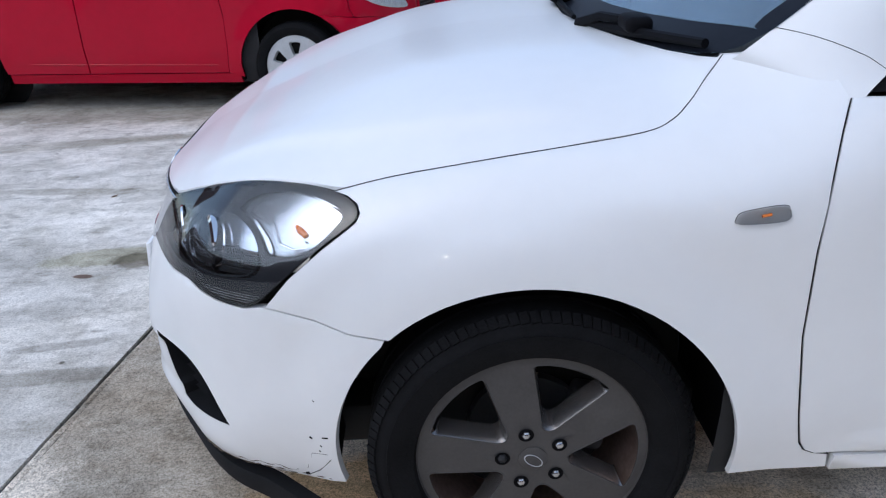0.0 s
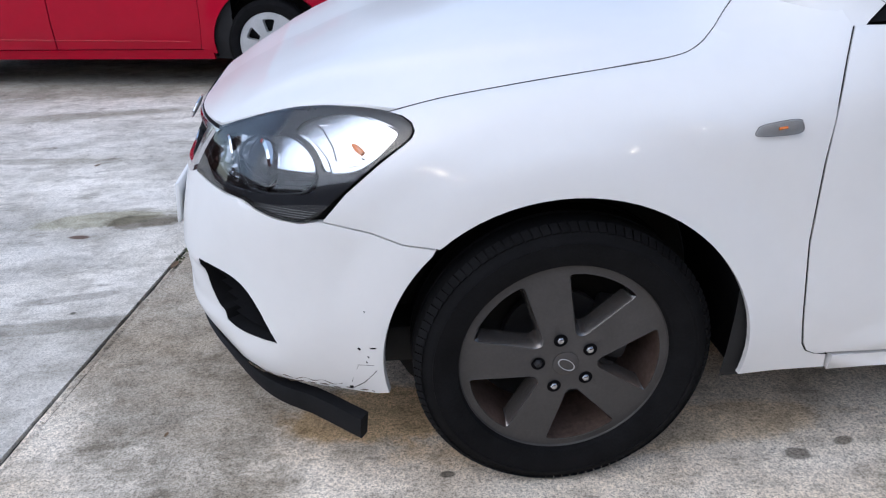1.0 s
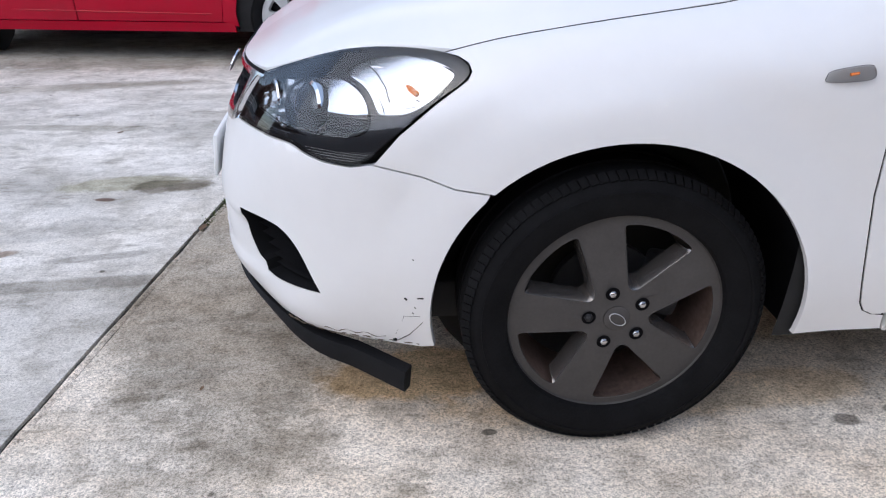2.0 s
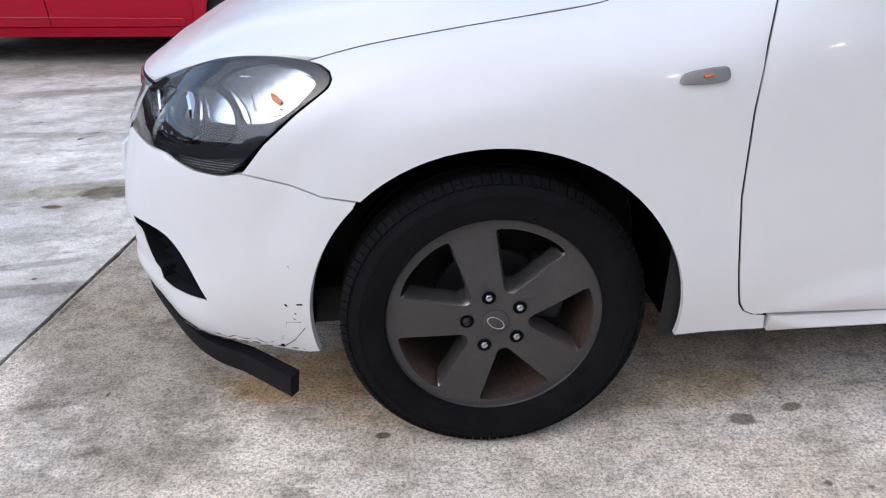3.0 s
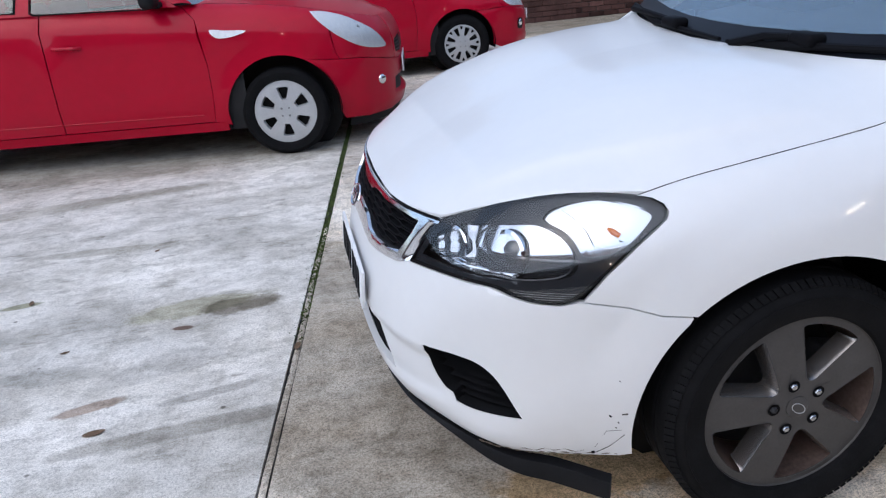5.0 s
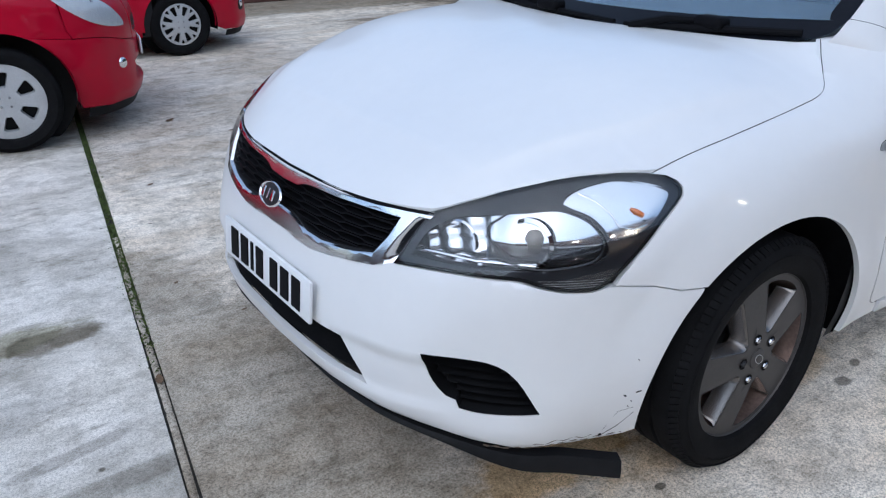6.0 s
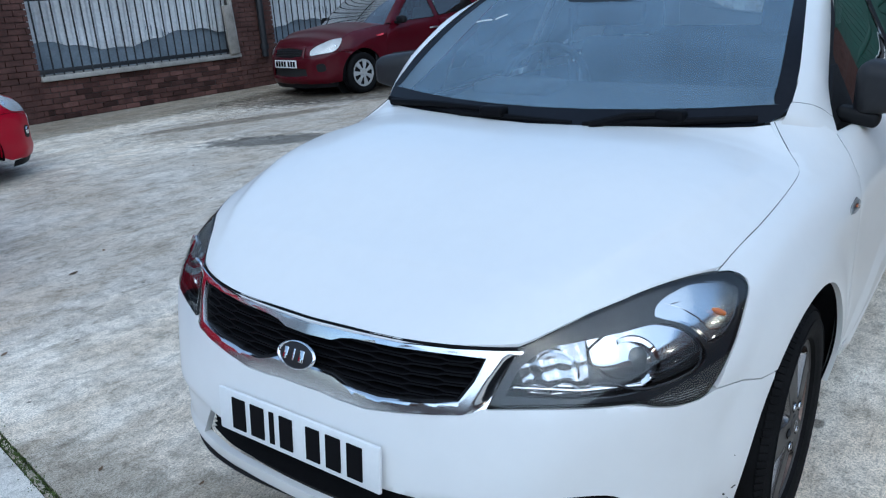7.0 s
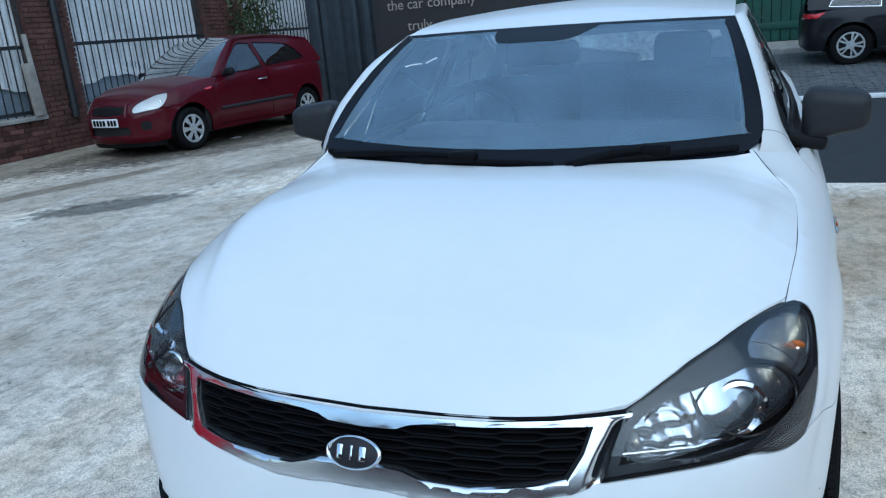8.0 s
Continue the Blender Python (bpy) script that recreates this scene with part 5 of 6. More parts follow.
    scr = lambda s, t, l=0.0: Vector((xb + 0.17 * s * s, yb * s, belt - 0.005)).lerp(Vector((xt - 0.09 * s * s, yt * s, roof - 0.045 * s * s)), t) + Vector((-0.45, 0, 0.9)) * (0.025 * math.sin(math.pi * t) + l)
    p = part("windscreen", sheet(scr, steps(-1, 1, 14), steps(0, 1, 8), True), GLASS_FAR, c)
    p.visible_shadow = False
    part("screen_border", panel([(-1, 0), (1, 0), (1, 1), (-1, 1)], scr, 0.1, 0.6, 0.0, [rounded([(-0.92, 0.06), (0.92, 0.06), (0.92, 0.95), (-0.92, 0.95)], 3, (0, 1, 2, 3))], lift=-0.004), INK, p)
    part("roof", sheet(lambda s, t: scr(s, 1.0).lerp(Vector((xr, yt * s, roof - 0.075 - 0.03 * s * s)), t) + Vector((0, 0, 0.05 * math.sin(math.pi * t))), steps(-1, 1, 12), steps(0, 1, 12), True), paint, c)
    part("tailgate", sheet(lambda s, t: Vector((xr, yt * s, roof - 0.075 - 0.03 * s * s)).lerp(Vector((wb + ro - 0.06, w * 0.80 * s, belt + 0.02)), t), steps(-1, 1, 10), steps(0, 1, 6), True), paint, c)
    part("rear_window", sheet(lambda s, t: Vector((xr + 0.006, yt * s, roof - 0.07 - 0.03 * s * s)).lerp(Vector((wb + ro - 0.05, w * 0.80 * s, belt + 0.025)), t), steps(-0.8, 0.8, 8), steps(0.15, 0.85, 4), True), GLASS_DARK, c)
    for s in (1, -1):
        def top(t):
            if t < 0.4:
                k = t / 0.4
                return 0.62 + (xt + 0.05 - 0.62) * k, belt + 0.01 + (roof - 0.075 - belt) * k
            k = (t - 0.4) / 0.6
            return xt + 0.05 + (xr + 0.02 - xt - 0.05) * k, roof - 0.065 + 0.02 * math.sin(math.pi * k) - 0.09 * k * k

        def inner(t):
            if t < 0.4:
                return scr(s, t / 0.4, 0.003)
            k = (t - 0.4) / 0.6
            return scr(s, 1.0, 0.003).lerp(Vector((xr, yt * s, roof - 0.105)), k) + Vector((0, 0, 0.05 * math.sin(math.pi * k)))

        part("roof_pillar", sheet(lambda t, v: sf(*top(t), 0.006, s).lerp(inner(t), v) + Vector((0, 0.01 * s, 0.01)) * math.sin(math.pi * v), steps(0, 1, 26), steps(0, 1, 5), s > 0), paint, c)
        shape = [(0.60, belt - 0.01), (1.4, belt + 0.005), (wb - 0.2, belt + 0.02), (wb + ro - 0.12, belt + 0.04), (xr + 0.05, roof - 0.16)] + [top(t) for t in steps(1.0, 0.02, 16)]
        fs = lambda x, z, l: sf(x, z, l, s)
        part("window_frame", panel(shape, fs, 0.09, 1.0, 0.0, windows, lift=0.0), paint, c)
        for poly in windows:
            cx, cz = sum(q[0] for q in poly) / len(poly), sum(q[1] for q in poly) / len(poly)
            part("window_seal", panel([(cx + (a - cx) * 1.03, cz + (b - cz) * 1.06) for a, b in poly], fs, 0.1, 1.0, 0.0, [poly], lift=0.003), CHROME if estate else INK, c)
            gl = part("side_window", panel(poly, fs, 0.12, 1.0, 0.0, lift=-0.006, flip=s > 0), GLASS_DARK, c)
            gl.visible_shadow = False
        if estate:
            part("roof_rail", tube([(x, s * (yt + 0.015), roof - 0.035 + 0.055 * math.sin(math.pi * (x - 0.8) / (xr - 0.8))) for x in steps(xt + 0.1, xr - 0.05, 12)], 0.011, 6), ALLOY, c)
        mi = part("door_mirror", block((0.10, 0.17, 0.11), pose(0.74, s * (w + 0.055), belt + 0.05), 0.042, 4), TRIM, c)
        part("mirror_foot", block((0.10, 0.10, 0.04), pose(0.74, s * (w - 0.04), belt + 0.012), 0.015), TRIM, mi)
        lamp_r = [(11.2, belt - 0.01), (12.35, belt - 0.03), (12.4, belt - 0.13), (11.5, belt - 0.10)] if estate else [(11.75, belt - 0.02), (12.45, belt - 0.03), (12.5, belt - 0.13), (11.9, belt - 0.12)]
        part("tail_lamp", panel(lamp_r if s > 0 else mirrored(lamp_r), at, 0.04, 0.25, 0.01, (), True, lift=0.006), RED_LENS, c)
    part("dashboard", block((0.5, width * 0.76, 0.16), pose(0.80, 0, belt - 0.08), 0.05, 3), DARK, c)
    for sy in (-0.34, 0.34):
        st = part("front_seat", block((0.15, 0.46, 0.58), pose(1.72, sy, 0.82, 0, 14, 0), 0.06, 3), FABRIC, c)
        part("headrest", block((0.09, 0.24, 0.16), pose(1.83, sy, 1.17, 0, 8, 0), 0.04, 3), FABRIC, st)
    part("cabin_floor", block((wb, width * 0.8, 0.1), pose(wb * 0.62, 0, 0.40)), DARK, c)
    pl = part("number_plate", block((0.012, 0.50, 0.108), pose(-fo - 0.004, 0, 0.47), 0.003), PLATE, c, "white number plate with dark bars")
    for k in range(7):
        part("plate_bar", block((0.003, 0.045, 0.074), pose(-fo - 0.011, 0.20 - 0.062 * k - (0.03 if k > 3 else 0), 0.47)), INK, pl)
    return c


LAMP_TALL = rounded([(2.15, 0.655), (2.9, 0.715), (4.1, 0.768), (4.85, 0.785), (4.95, 0.772), (4.6, 0.68), (4.1, 0.615), (3.0, 0.595), (2.2, 0.58), (2.05, 0.605)], 3)
LAMP_LONG = rounded([(2.4, 0.62), (3.3, 0.70), (4.3, 0.755), (5.2, 0.79), (5.25, 0.775), (4.6, 0.69), (4.1, 0.63), (3.2, 0.595), (2.5, 0.595)], 3)
LAMP_HIGH = rounded([(5.36, 0.93), (4.85, 0.92), (4.0, 0.868), (2.9, 0.775), (2.3, 0.68), (2.25, 0.64), (3.15, 0.65), (4.0, 0.69), (4.65, 0.77), (5.15, 0.87)], 3, (0,))
GR = [(1.35, 0.66), (1.38, 0.64), (1.30, 0.575), (1.15, 0.565)]
three_door = [rounded([(0.80, 0.945), (1.52, 0.965), (1.55, 0.98), (1.52, 1.32), (1.30, 1.325), (1.10, 1.22), (0.86, 1.05)], 3, (0, 1, 2, 3)), rounded([(1.66, 0.985), (2.5, 1.03), (2.58, 1.06), (2.42, 1.22), (2.2, 1.285), (1.62, 1.325)], 3, (0, 5))]
hatch(pose(6.97, 7.63, 0, 0, 0, -6.6) @ Matrix.Scale(1.05, 4), "maroon three-door hatchback parked against the railings", RED_DARK, 2.486, 0.76, 0.66, 1.64, 0.70, 0.92, 1.45, 0.288, "seven", "cars parked in the yard", LAMP_TALL, GR, three_door, strip=True)
hatch(pose(-0.93, 4.03, 0, 0, 0, 170.7), "bright red hatchback with silver six-spoke wheels", RED, 2.52, 0.81, 0.66, 1.69, 0.84, 1.04, 1.53, 0.298, "six", "cars parked in the yard", LAMP_HIGH, GR, [[(x, z + 0.09) for x, z in w] for w in three_door], doors=5, trim_line=0.315, gap=0.082, fold=0.85,
      repeater=[(7.42, 0.873), (7.10, 0.863), (6.72, 0.850), (7.0, 0.818), (7.3, 0.822)], fog_u=2.7)
hatch(pose(0.77, 6.60, 0, 0, 0, 180), "bright red hatchback with white slotted wheel trims", RED, 2.49, 0.86, 0.66, 1.66, 0.70, 0.93, 1.44, 0.29, "eight", "cars parked in the yard", LAMP_TALL, GR, three_door)
estate_windows = [rounded([(0.84, 0.985), (1.34, 0.99), (1.34, 1.33), (1.10, 1.29)], 3, (0, 1, 2, 3)), rounded([(1.44, 0.99), (2.2, 1.0), (2.2, 1.34), (1.44, 1.34)], 3, (0, 1, 2, 3)), rounded([(2.3, 1.0), (3.05, 1.05), (2.95, 1.26), (2.3, 1.33)], 3, (0, 1, 2, 3))]
hatch(pose(13.75, -4.69, 0.25, -3.66, 0, 90), "black estate car with silver alloy wheels on the cobbles", BLACK_PAINT, 2.70, 0.85, 0.80, 1.76, 0.70, 0.89, 1.45, 0.325, "twin", "cars parked on the street", LAMP_LONG, GR, [[(x, z - 0.08) for x, z in w] for w in estate_windows], doors=4, estate=True)


# ---- the yard's brick wall with railings ----
def brick_material():
    m = material("red_brick", (0.088, 0.043, 0.036), 0.9, noise_scale=7.0, spread=0.35, bump=0.002, spec=0.2)
    t = m.node_tree
    b = t.nodes["Principled BSDF"]
    src = b.inputs["Base Color"].links[0].from_socket
    inf, hsv, mr = t.nodes.new("ShaderNodeObjectInfo"), t.nodes.new("ShaderNodeHueSaturation"), t.nodes.new("ShaderNodeMapRange")
    mr.inputs["To Min"].default_value, mr.inputs["To Max"].default_value = 0.40, 1.65
    t.links.new(inf.outputs["Random"], mr.inputs["Value"])
    t.links.new(mr.outputs["Result"], hsv.inputs["Value"])
    t.links.new(src, hsv.inputs["Color"])
    t.links.new(hsv.outputs["Color"], b.inputs["Base Color"])
    return m


BRICK = brick_material()
BRICK_FAR = material("weathered_brick", (0.088, 0.045, 0.038), 0.9, noise_scale=5.0, spread=0.45, bump=0.004, spec=0.2)
MORTAR = material("mortar", (0.058, 0.050, 0.047), 0.95, noise_scale=14.0, spread=0.3, bump=0.002)
STONE = material("sill_stone", (0.30, 0.285, 0.26), 0.9, noise_scale=6.0, spread=0.3, bump=0.002)
IRON = material("black_iron", (0.014, 0.015, 0.018), 0.5, noise_scale=20.0, spread=0.3)
SHEETING = material("white_sheeting", (0.66, 0.67, 0.69), 0.6, noise_scale=2.2, spread=0.25, bump=0.003)
TARP = material("blue_grey_tarpaulin", (0.20, 0.235, 0.275), 0.6, noise_scale=3.0, spread=0.3, bump=0.004)
GATE = material("dark_steel_sheet", (0.040, 0.048, 0.060), 0.45, 0.3, 5.0, 0.3, 0.001)
BANNER = material("dark_banner", (0.016, 0.014, 0.015), 0.7, noise_scale=4.0, spread=0.25, bump=0.002)
LETTER = material("banner_lettering", (0.30, 0.26, 0.22), 0.7, noise_scale=8.0, spread=0.2)
GREEN = material("green_paint", (0.008, 0.055, 0.036), 0.5, noise_scale=3.0, spread=0.25, bump=0.001)
LEAF = material("leaf_green", (0.040, 0.062, 0.022), 0.7, noise_scale=9.0, spread=0.5)
MOSS = material("moss", (0.075, 0.105, 0.028), 0.95, noise_scale=20.0, spread=0.5)
DRY = material("dry_leaf", (0.14, 0.085, 0.045), 0.8, noise_scale=12.0, spread=0.5)
PAPER = material("paper", (0.75, 0.74, 0.72), 0.8, noise_scale=9.0, spread=0.08)
WALL_Y, X0, X1, LOW = 7.30, -14.0, 11.6, 0.43
wall = tagged(part("wall_north", block((X1 - X0, 0.22, LOW + 0.5), pose((X0 + X1) / 2, WALL_Y + 0.122, LOW / 2 - 0.25)), MORTAR), "low red brick wall carrying railings between brick piers", "wall", kind="structure")
PIERS = [(-9.6, -8.9), (-5.5, -4.8), (-1.4, -0.7), (1.55, 2.25), (4.92, 5.57), (8.12, 9.15)]
BAYS = [(-8.9, -5.5), (-4.8, -1.4), (-0.7, 1.55), (2.25, 4.92), (5.57, 8.12), (9.15, 11.6)]
for a, b in BAYS:
    tagged(part("trim", block((b - a, 0.30, 0.055), pose((a + b) / 2, WALL_Y + 0.10, LOW + 0.027), 0.008), STONE), "worn stone coping on the low wall", "sill", kind="structure")
    mid = (a + b) / 2
    cl = thing("sheeting", pose(mid, WALL_Y + 0.20, LOW + 0.05), "dirty white corrugated sheeting with a torn lower edge", "fence panel", "sheeting behind the railings")
    n = max(2, round((b - a) / 0.8))
    for k in range(n):
        p, q = (a - mid) + (b - a) * k / n, (a - mid) + (b - a) * (k + 1) / n
        corr = sheet(lambda x, z: Vector((x, 0.004 * (k % 2) + 0.012 * math.sin((x + mid) * 2 * math.pi / 0.076) + 0.02 * math.sin(z * 2.3 + x), z - 0.48 + (0.07 * math.sin((x + mid) * 3.1 + 0.6) + 0.03 * abs(math.sin((x + mid) * 7.7 + 1)) - 0.05) * (z < 0.9))), steps(p, q + 0.012, int((q - p) / 0.019)), [0.80, 1.4, 2.0, 3.4], False)
        part("corrugated_sheet", corr, SHEETING, cl)
    tp = sheet(lambda x, z: Vector((x, WALL_Y + 0.235 + 0.012 * math.sin(x * 4 + z * 9), z)), steps(a, b, 24), steps(LOW + 0.03, 1.0, 6))
    tagged(part("tarpaulin", tp, TARP), "blue-grey tarpaulin stretched behind the railings", "tarpaulin")
    rl = thing("railings", pose(mid, WALL_Y + 0.02, LOW), "black iron railings on the low brick wall", "railings", "railings between the piers")
    n = int((b - a) / 0.108)
    for k in range(n):
        x = -(b - a) / 2 + (k + 0.5) * (b - a) / n
        if "rod" not in bpy.data.meshes:
            finish(tube([(0, 0, 0.05), (0, 0, 2.9)], 0.0095, 6), "rod", IRON)
        rod = new("bar", bpy.data.meshes["rod"])
        rod.parent, rod.location = rl, (x, 0, 0)
    for z in (0.10, 0.86, 2.2):
        part("rail", block((b - a, 0.012, 0.045), pose(0, 0, z), 0.003), IRON, rl)


def one_brick():
    bm = block((0.179, 0.085, 0.054), None, 0.005, 1)
    return finish(bm, "brick", BRICK)


BRICK_MESH = one_brick()


def brick_at(x, y, z, parent, mesh=None, rz=0):
    ob = new("brick", mesh or BRICK_MESH)
    ob.parent = parent
    ob.matrix_parent_inverse = parent.matrix_world.inverted()
    ob.matrix_basis = pose(x, y + random.uniform(-0.004, 0.004), z, 0, 0, rz + random.uniform(-0.6, 0.6))


def brick_field(x0, x1, z0, z1, y, name, parent=None):
    """A joined run of bricks, with joints between them."""
    bm = bmesh.new()
    k = 0
    z = z0 + 0.031
    while z < z1:
        x = x0 + (0.094 if k % 2 else 0.0)
        while x < x1 - 0.02:
            w = min(0.179, x1 - x)
            solid(bm, (w, 0.10, 0.054), pose(x + w / 2, y + random.uniform(-0.003, 0.003), z))
            x += 0.1875
        if k % 2:
            solid(bm, (0.085, 0.10, 0.054), pose(x0 + 0.0425, y, z))
        z += 0.0625
        k += 1
    return bm


tagged(part("wall_bricks", brick_field(X0, 1.3, 0, LOW - 0.01, WALL_Y + 0.055, "b"), BRICK_FAR, wall), kind="stuff")
for k in range(7):
    x = 1.3 + (0.094 if k % 2 else 0.0)
    while x < 8.6:
        brick_at(x + 0.09, WALL_Y + 0.043, 0.031 + 0.0605 * k, wall)
        x += 0.1875
for i, (a, b) in enumerate(PIERS):
    pr = tagged(part("brick_pier", block((b - a - 0.02, 0.30, 3.6), pose((a + b) / 2, WALL_Y + 0.17, 1.8)), MORTAR), "red brick pier between the railings", "pillar", "brick piers")
    tagged(part("pier_bricks", brick_field(a, b, 0.0, 3.55, WALL_Y + 0.045, "b"), BRICK_FAR, pr), kind="stuff")
post = thing("timber_post", pose(4.80, WALL_Y - 0.06, LOW + 0.055, 0, -3, 0), "weathered pale timber post against the brick pier", "post")
part("board", block((0.13, 0.045, 0.62), pose(0, 0, 0.31), 0.006), material("old_timber", (0.27, 0.245, 0.215), 0.85, noise_scale=8.0, spread=0.3, bump=0.003), post)
part("board_edge", block((0.04, 0.05, 0.95), pose(0.075, 0.02, 0.475), 0.005), STONE, post)
pipe = thing("downpipe", pose(5.32, WALL_Y - 0.055, 0, 0, 0, 0), "black cast-iron downpipe on the brick pier", "pipe")
part("pipe", tube([(0, 0, 0.40), (0, 0, 3.6)], 0.045, 12), IRON, pipe)
for z in (0.5, 1.9, 3.3):
    part("collar", tube([(0, 0, z), (0, 0, z + 0.06)], 0.056, 12), IRON, pipe)

# steel gate with a banner
gate = thing("steel_gate", pose(9.30, 4.6, 0), "dark ribbed steel gate closing the yard", "gate")
part("gate_sheet", sheet(lambda y, z: Vector((0.03 * (1 if (math.sin(y * 2 * math.pi / 0.26) > 0) else -1), y, z)), steps(-3.4, 1.45, 150), (0.04, 1.5, 2.9)), GATE, gate)
part("gate_post", block((0.12, 0.22, 3.0), pose(-0.02, 1.42, 1.5), 0.01), GATE, gate)
part("gate_post", block((0.10, 0.10, 3.0), pose(-0.06, 0.66, 1.5), 0.01), GATE, gate)
for z in (0.3, 1.5, 2.7):
    part("gate_rail", block((0.05, 4.6, 0.07), pose(0.07, -1.0, z), 0.005), GATE, gate)
ban = thing("banner", pose(9.235, 3.55, 0.55), "dark printed banner on the gate with pale lettering", "banner")
part("cloth", sheet(lambda y, z: Vector((0.012 * math.sin(y * 3 + z * 2), y, z)), steps(-1.5, 1.36, 20), steps(0, 2.2, 8)), BANNER, ban)


def lettering(text, size, m, parent):
    """Each word of a line as a part of its own."""
    x = 0.0
    for word in text.split():
        cu = bpy.data.curves.new("words", "FONT")
        cu.body, cu.size, cu.extrude = word, size, 0.002
        tmp = bpy.data.objects.new("words", cu)
        me = bpy.data.meshes.new_from_object(tmp)
        bpy.data.objects.remove(tmp)
        me.materials.append(LETTER)
        ob = new("word", me)
        ob.parent, ob.matrix_basis = parent, m @ Matrix.Translation((x, 0, 0))
        x += max(v.co.x for v in me.vertices) + 0.30 * size


lettering("the car company", 0.215, pose(-0.025, 1.12, 0.86, 90, 0, -90), ban)
lettering("truly", 0.215, pose(-0.025, 0.80, 0.54, 90, 0, -90), ban)

# ---- the street beyond ----
tagged(part("kerb", block((0.06, 16, 0.05), pose(7.45, -7.2, 0.0), 0.008), PLATE), "pale kerb stones at the edge of the cobbles", "kerb", kind="structure")
bm = bmesh.new()
k = 0
x = 7.60
while x < 11.25:
    y = -9.0 + (0.0925 if k % 2 else 0)
    while y < 2.4:
        solid(bm, (0.093, 0.171, 0.06), pose(x, y, -0.028 + random.uniform(-0.004, 0.004), random.uniform(-1.5, 1.5), random.uniform(-1.5, 1.5), 0))
        y += 0.185
    x += 0.1065
    k += 1
SETT = material("granite_setts", (0.095, 0.10, 0.105), 0.7, noise_scale=5.0, spread=0.4, bump=0.003)
tagged(part("cobbles", bm, SETT), "worn grey granite setts on the street", "cobbles", kind="stuff")
tagged(part("kerb", block((1.0, 20, 0.12), pose(11.78, -3.0, 0.02), 0.02), STONE), "raised kerb in front of the green doors", "kerb", kind="structure")
far = tagged(part("wall_east", block((0.3, 26, 5.0), pose(12.5, -3.0, 2.5)), BRICK_FAR), "brick wall across the street", "wall", kind="structure")
doors = thing("green_doors", pose(12.33, -1.6, 0.08), "dark green painted boarded doors across the street", "doors")
for k in range(34):
    part("board", block((0.04, 0.142, 2.9), pose(0, 2.35 - 0.147 * k, 1.45), 0.006, 1), GREEN, doors)
for z in (0.25, 1.5, 2.7):
    part("ledge", block((0.03, 5.0, 0.12), pose(-0.03, -0.1, z), 0.005), GREEN, doors)
for y in (0.62, -0.35):
    part("handle", tube([(-0.03, y, 0.83), (-0.07, y, 0.84), (-0.07, y - 0.12, 0.84)], 0.012, 8), STEEL, doors)


# ---- plants and litter ----
def leaf_cloud(bm, centre, spread_xyz, n, size):
    for _ in range(n):
        c = Vector((random.gauss(centre[0], spread_xyz[0]), random.gauss(centre[1], spread_xyz[1]), max(0.02, random.gauss(centre[2], spread_xyz[2]))))
        s = size * random.uniform(0.5, 1.2)
        m = Matrix.Translation(c) @ Euler((random.uniform(-1, 1), random.uniform(-1, 1), random.uniform(0, 6.3))).to_matrix().to_4x4()
        pts = [m @ Vector(p) for p in ((-s, 0, 0), (-0.2 * s, 0.45 * s, 0.1 * s), (s, 0, 0), (-0.2 * s, -0.45 * s, 0.1 * s))]
        v = [bm.verts.new(p) for p in pts]
        bm.faces.new((v[0], v[1], v[2]))
        bm.faces.new((v[0], v[2], v[3]))


ivy = thing("ivy_bush", pose(8.75, 7.05, 0), "straggling green ivy growing up by the gate", "bush")
bm = bmesh.new()
for c, sp, n in (((-0.1, -0.05, 0.35), (0.25, 0.12, 0.25), 700), ((0.1, 0.0, 1.0), (0.22, 0.10, 0.35), 700), ((0.4, 0.0, 1.6), (0.30, 0.10, 0.35), 800), ((0.9, -0.05, 0.6), (0.3, 0.1, 0.4), 500)):
    leaf_cloud(bm, c, sp, n, 0.05)
part("leaves", bm, LEAF, ivy)
for k in range(5):
    part("stem", tube([(0.1 * k, 0.02, 0.0), (0.12 * k + 0.05, 0.0, 0.7), (0.2 * k, -0.03, 1.5), (0.24 * k, 0.0, 2.1)], [0.016, 0.012, 0.008, 0.004], 6), DRY, ivy)
bush = thing("dark_shrub", pose(11.9, 0.0, 0.08), "dark green shrub beside the doors", "bush")
bm = bmesh.new()
for c in ((0, 0, 0.5), (0.05, 0.2, 1.1), (0, -0.1, 1.6), (0.0, 0.15, 2.2)):
    leaf_cloud(bm, c, (0.12, 0.25, 0.3), 260, 0.05)
part("leaves", bm, LEAF, bush)
part("stem", tube([(0, 0, 0), (0, 0.05, 1.0), (0, 0.1, 2.0)], [0.03, 0.02, 0.01], 6), DRY, bush)

bm = bmesh.new()
for _ in range(4200):
    y = random.uniform(0.15, 5.2)
    dens = 0.35 + 0.65 * abs(math.sin(y * 3.1 + 0.6))
    if random.random() > dens * ramp(0.3, 0.9, y):
        continue
    x = joint_x(y) + random.gauss(0, 0.014)
    h = random.uniform(0.000, 0.007)
    a = random.uniform(0, 6.3)
    d = Vector((math.cos(a), math.sin(a), 0)) * random.uniform(0.004, 0.010)
    p = Vector((x, y, -0.010))
    q = [bm.verts.new(p + d), bm.verts.new(p - d), bm.verts.new(p + Vector((random.gauss(0, 0.006), random.gauss(0, 0.006), h + 0.010)))]
    bm.faces.new(q)
tagged(part("moss_strip", bm, MOSS), "green moss and small weeds growing in the slab joint", "moss", kind="stuff")
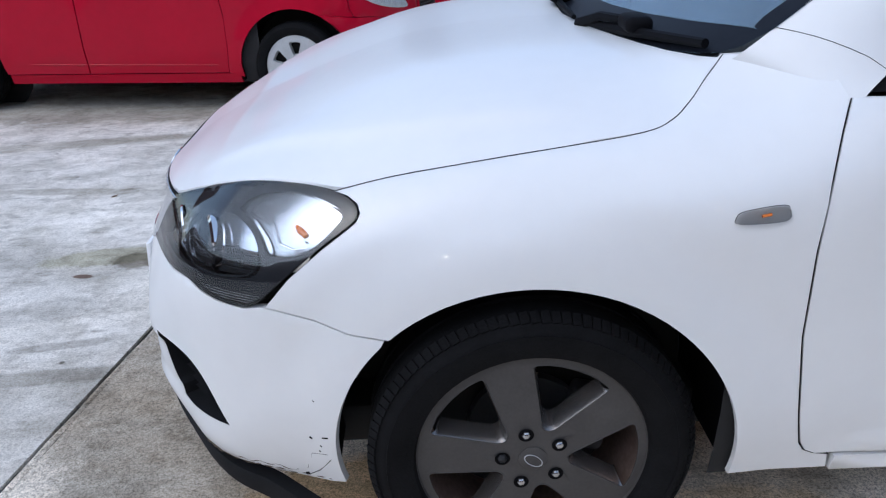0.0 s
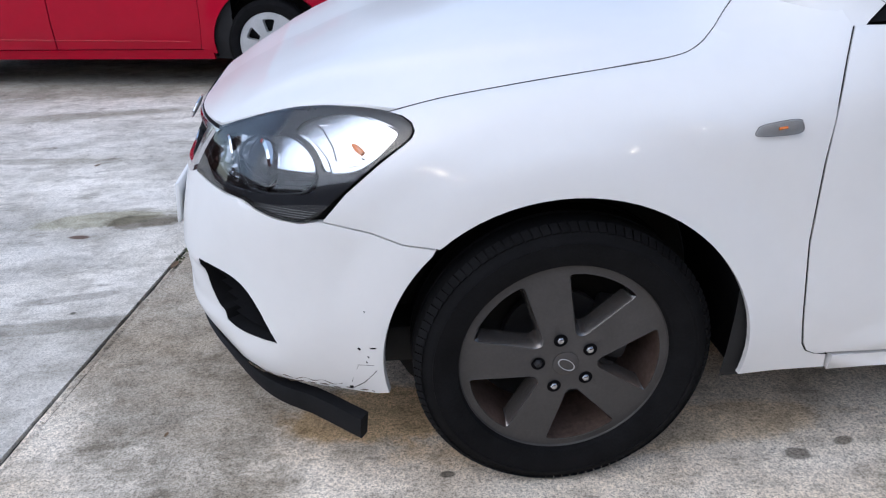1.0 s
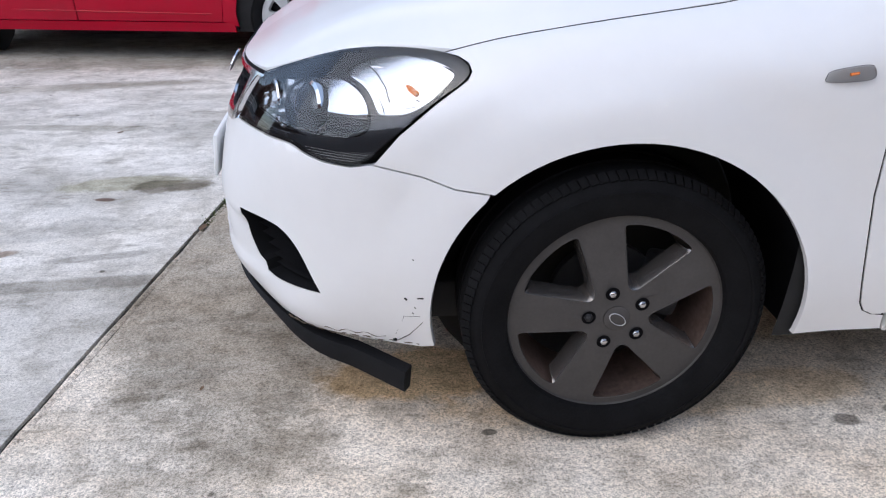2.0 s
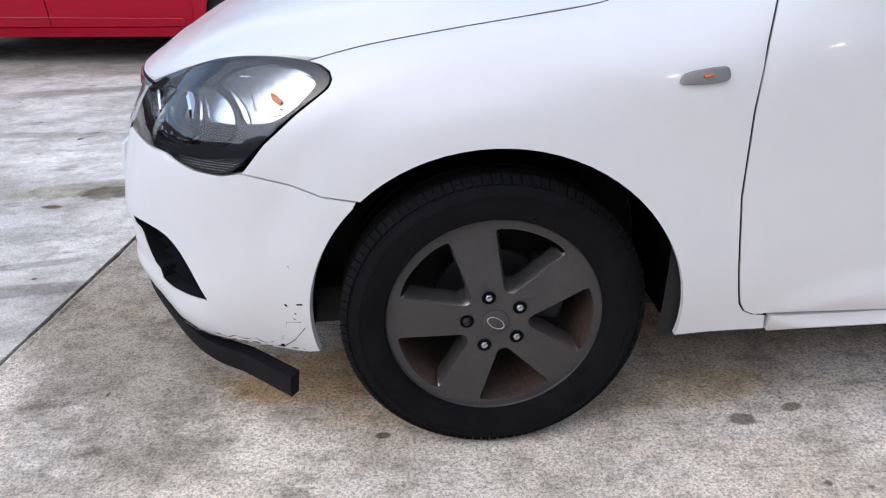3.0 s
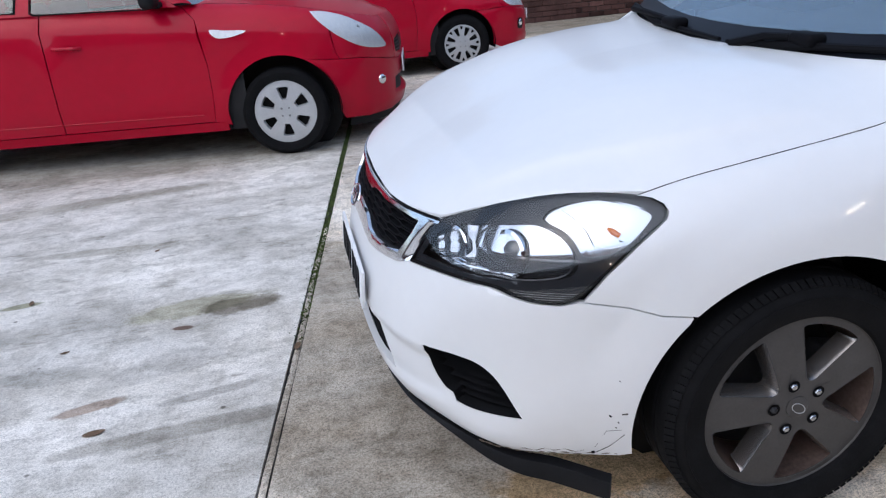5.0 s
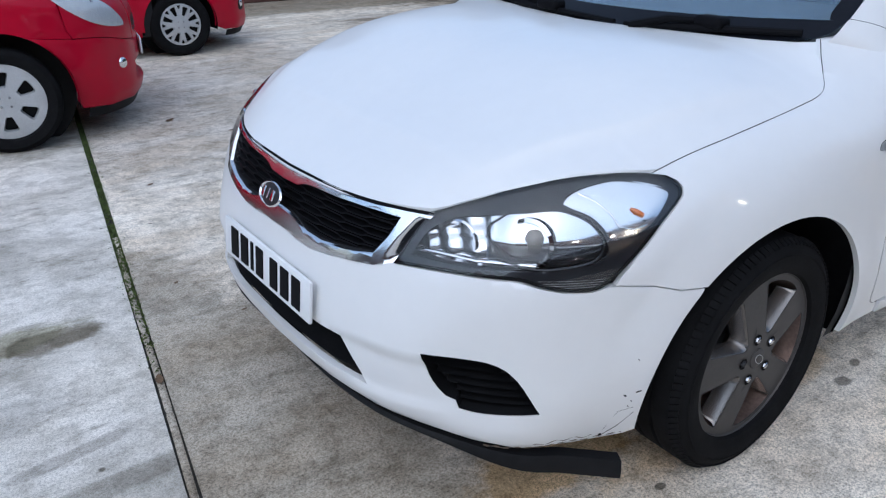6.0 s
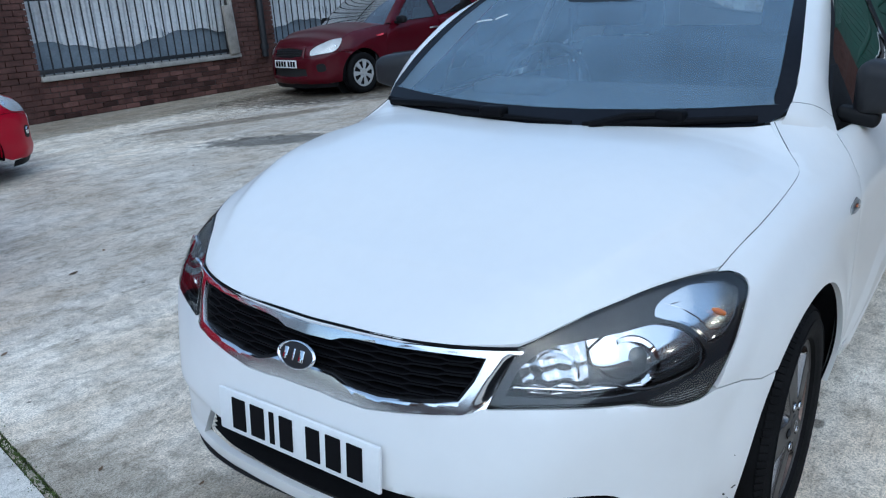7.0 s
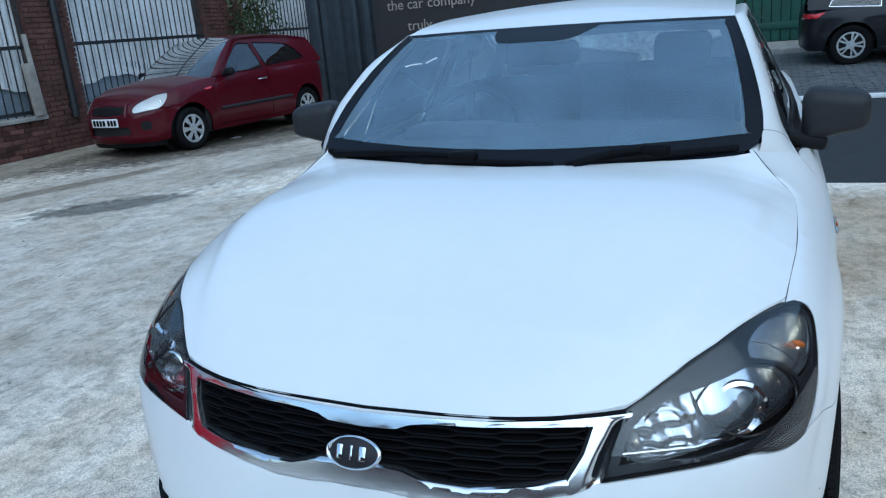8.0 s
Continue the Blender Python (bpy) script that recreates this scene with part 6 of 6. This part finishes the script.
earth = sheet(lambda y, s: Vector((joint_x(y) + 0.0185 * s, y, -0.011 + 0.004 * math.sin(y * 37) * math.sin(y * 11))), steps(-6, 12, 400), (-1, 0, 1), True)
fill = sheet(lambda y, s: Vector((joint_x(y) + 0.002 * math.sin(y * 5) + 0.0105 * s, y, -0.0035 - 0.004 * s * s + 0.002 * math.sin(y * 23) * math.sin(y * 7))), steps(-6, 1.6, 260), (-1, -0.5, 0, 0.5, 1), True)
tagged(part("joint_mortar", fill, CONCRETE_E), "crumbling mortar filling the slab joint", "mortar", kind="stuff")
tagged(part("joint_soil", earth, material("dark_soil", (0.035, 0.032, 0.026), 0.95, noise_scale=30.0, spread=0.5, bump=0.003)), "dark soil filling the joint between slabs", "soil", kind="stuff")


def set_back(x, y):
    """A spot of the near plan pushed out from the camera to fit its view."""
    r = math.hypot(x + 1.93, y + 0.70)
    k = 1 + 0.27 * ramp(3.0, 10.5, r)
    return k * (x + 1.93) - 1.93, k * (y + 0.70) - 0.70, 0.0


def dry_leaf(x, y, s, rz):
    bm = bmesh.new()
    outline = rounded([(-1, 0), (-0.3, 0.42), (0.5, 0.34), (1, 0), (0.5, -0.34), (-0.3, -0.42)], 3)
    fn = lambda a, b, l: Vector((a * s, b * s, 0.004 + 0.25 * s * (b * b + 0.3 * a * a) + l))
    ob = part("dry_leaf", panel(outline, fn, 0.3, 1.0, 0.0008), DRY)
    ob.matrix_world = pose(x, y, 0, 0, 0, rz)
    return tagged(ob, "small brown dry leaf lying on the concrete", "leaf", "dry leaves on the ground")


first = dry_leaf(-1.725, 0.027, 0.034, 10)
spots = [(-1.10, 0.375, 0.028, 80), (-0.16, 3.335, 0.04, 40), (-2.21, 1.15, 0.025, 100), (-1.95, 0.62, 0.018, 20), (-1.75, 1.6, 0.02, 60), (-2.35, 0.9, 0.022, 150), (0.1, 2.9, 0.03, 10), (0.4, 3.1, 0.022, 70), (-0.6, 2.2, 0.02, 30),
         (1.4, 3.4, 0.02, 15), (2.2, 5.3, 0.03, 75), (3.4, 3.9, 0.03, 120), (1.9, 4.3, 0.02, 50), (3.0, 5.6, 0.025, 5), (5.1, 4.9, 0.05, 25), (6.6, 4.8, 0.05, 60), (6.9, 5.0, 0.045, 140), (4.0, 4.4, 0.025, 90), (-0.85, 1.0, 0.014, 40), (-0.72, 0.65, 0.012, 15), (0.2, -1.2, 0.012, 55), (-0.9, -0.6, 0.01, 80)]
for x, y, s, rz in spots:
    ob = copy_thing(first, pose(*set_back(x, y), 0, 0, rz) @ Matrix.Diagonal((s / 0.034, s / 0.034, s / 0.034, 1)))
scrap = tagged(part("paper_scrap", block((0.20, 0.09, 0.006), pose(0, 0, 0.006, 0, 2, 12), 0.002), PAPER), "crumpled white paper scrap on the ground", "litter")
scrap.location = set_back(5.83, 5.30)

# back wall, gate and street scaled, the street tilted, to fit the camera's view
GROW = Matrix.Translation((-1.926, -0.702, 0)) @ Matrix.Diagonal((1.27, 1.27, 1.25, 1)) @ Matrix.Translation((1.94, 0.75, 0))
VIEW_TILT = Matrix.Translation((9.9, 0, 0)) @ Matrix(((1, 0, 0, 0), (0, 1, 0, 0), (0.064, 0, 1, 0), (0, 0, 0, 1))) @ Matrix.Translation((-9.9, 0, 0)) @ GROW
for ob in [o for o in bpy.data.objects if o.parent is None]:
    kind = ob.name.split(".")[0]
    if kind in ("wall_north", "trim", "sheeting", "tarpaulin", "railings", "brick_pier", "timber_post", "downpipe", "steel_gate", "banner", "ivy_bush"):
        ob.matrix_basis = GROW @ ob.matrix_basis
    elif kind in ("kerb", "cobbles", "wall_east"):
        ob.data.transform(VIEW_TILT)
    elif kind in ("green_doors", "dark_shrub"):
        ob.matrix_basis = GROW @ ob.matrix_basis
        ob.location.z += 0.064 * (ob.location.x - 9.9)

# ---- what closes the yard round and behind the walk ----
tagged(part("wall_south", block((26, 0.4, 4.6), pose(-1, -9.2, 2.3)), BRICK_FAR), "long brick building front across the yard", "wall", kind="structure")
tagged(part("wall_west", block((0.4, 17, 3.4), pose(-14, -1, 1.7)), BRICK_FAR), "brick wall at the yard's end", "wall", kind="structure")
LAMP_GLOW = bpy.data.materials.new("lamp_glow")
LAMP_GLOW.use_nodes = True
LAMP_GLOW.node_tree.nodes["Principled BSDF"].inputs["Emission Color"].default_value = (1.0, 0.80, 0.55, 1)
LAMP_GLOW.node_tree.nodes["Principled BSDF"].inputs["Emission Strength"].default_value = 60.0
for x, z in ((-3.2, 3.2), (-0.6, 3.2), (2.2, 3.2), (5.0, 3.2)):
    wl = thing("wall_lamp", pose(x, -9.0, z), "small lit wall lamp on the brick front", "lamp", "lamps on the building front")
    part("bracket", block((0.10, 0.10, 0.14), pose(0, 0.04, 0), 0.01), IRON, wl)
    part("globe", block((0.20, 0.10, 0.16), pose(0, 0.14, -0.01), 0.03), LAMP_GLOW, wl)
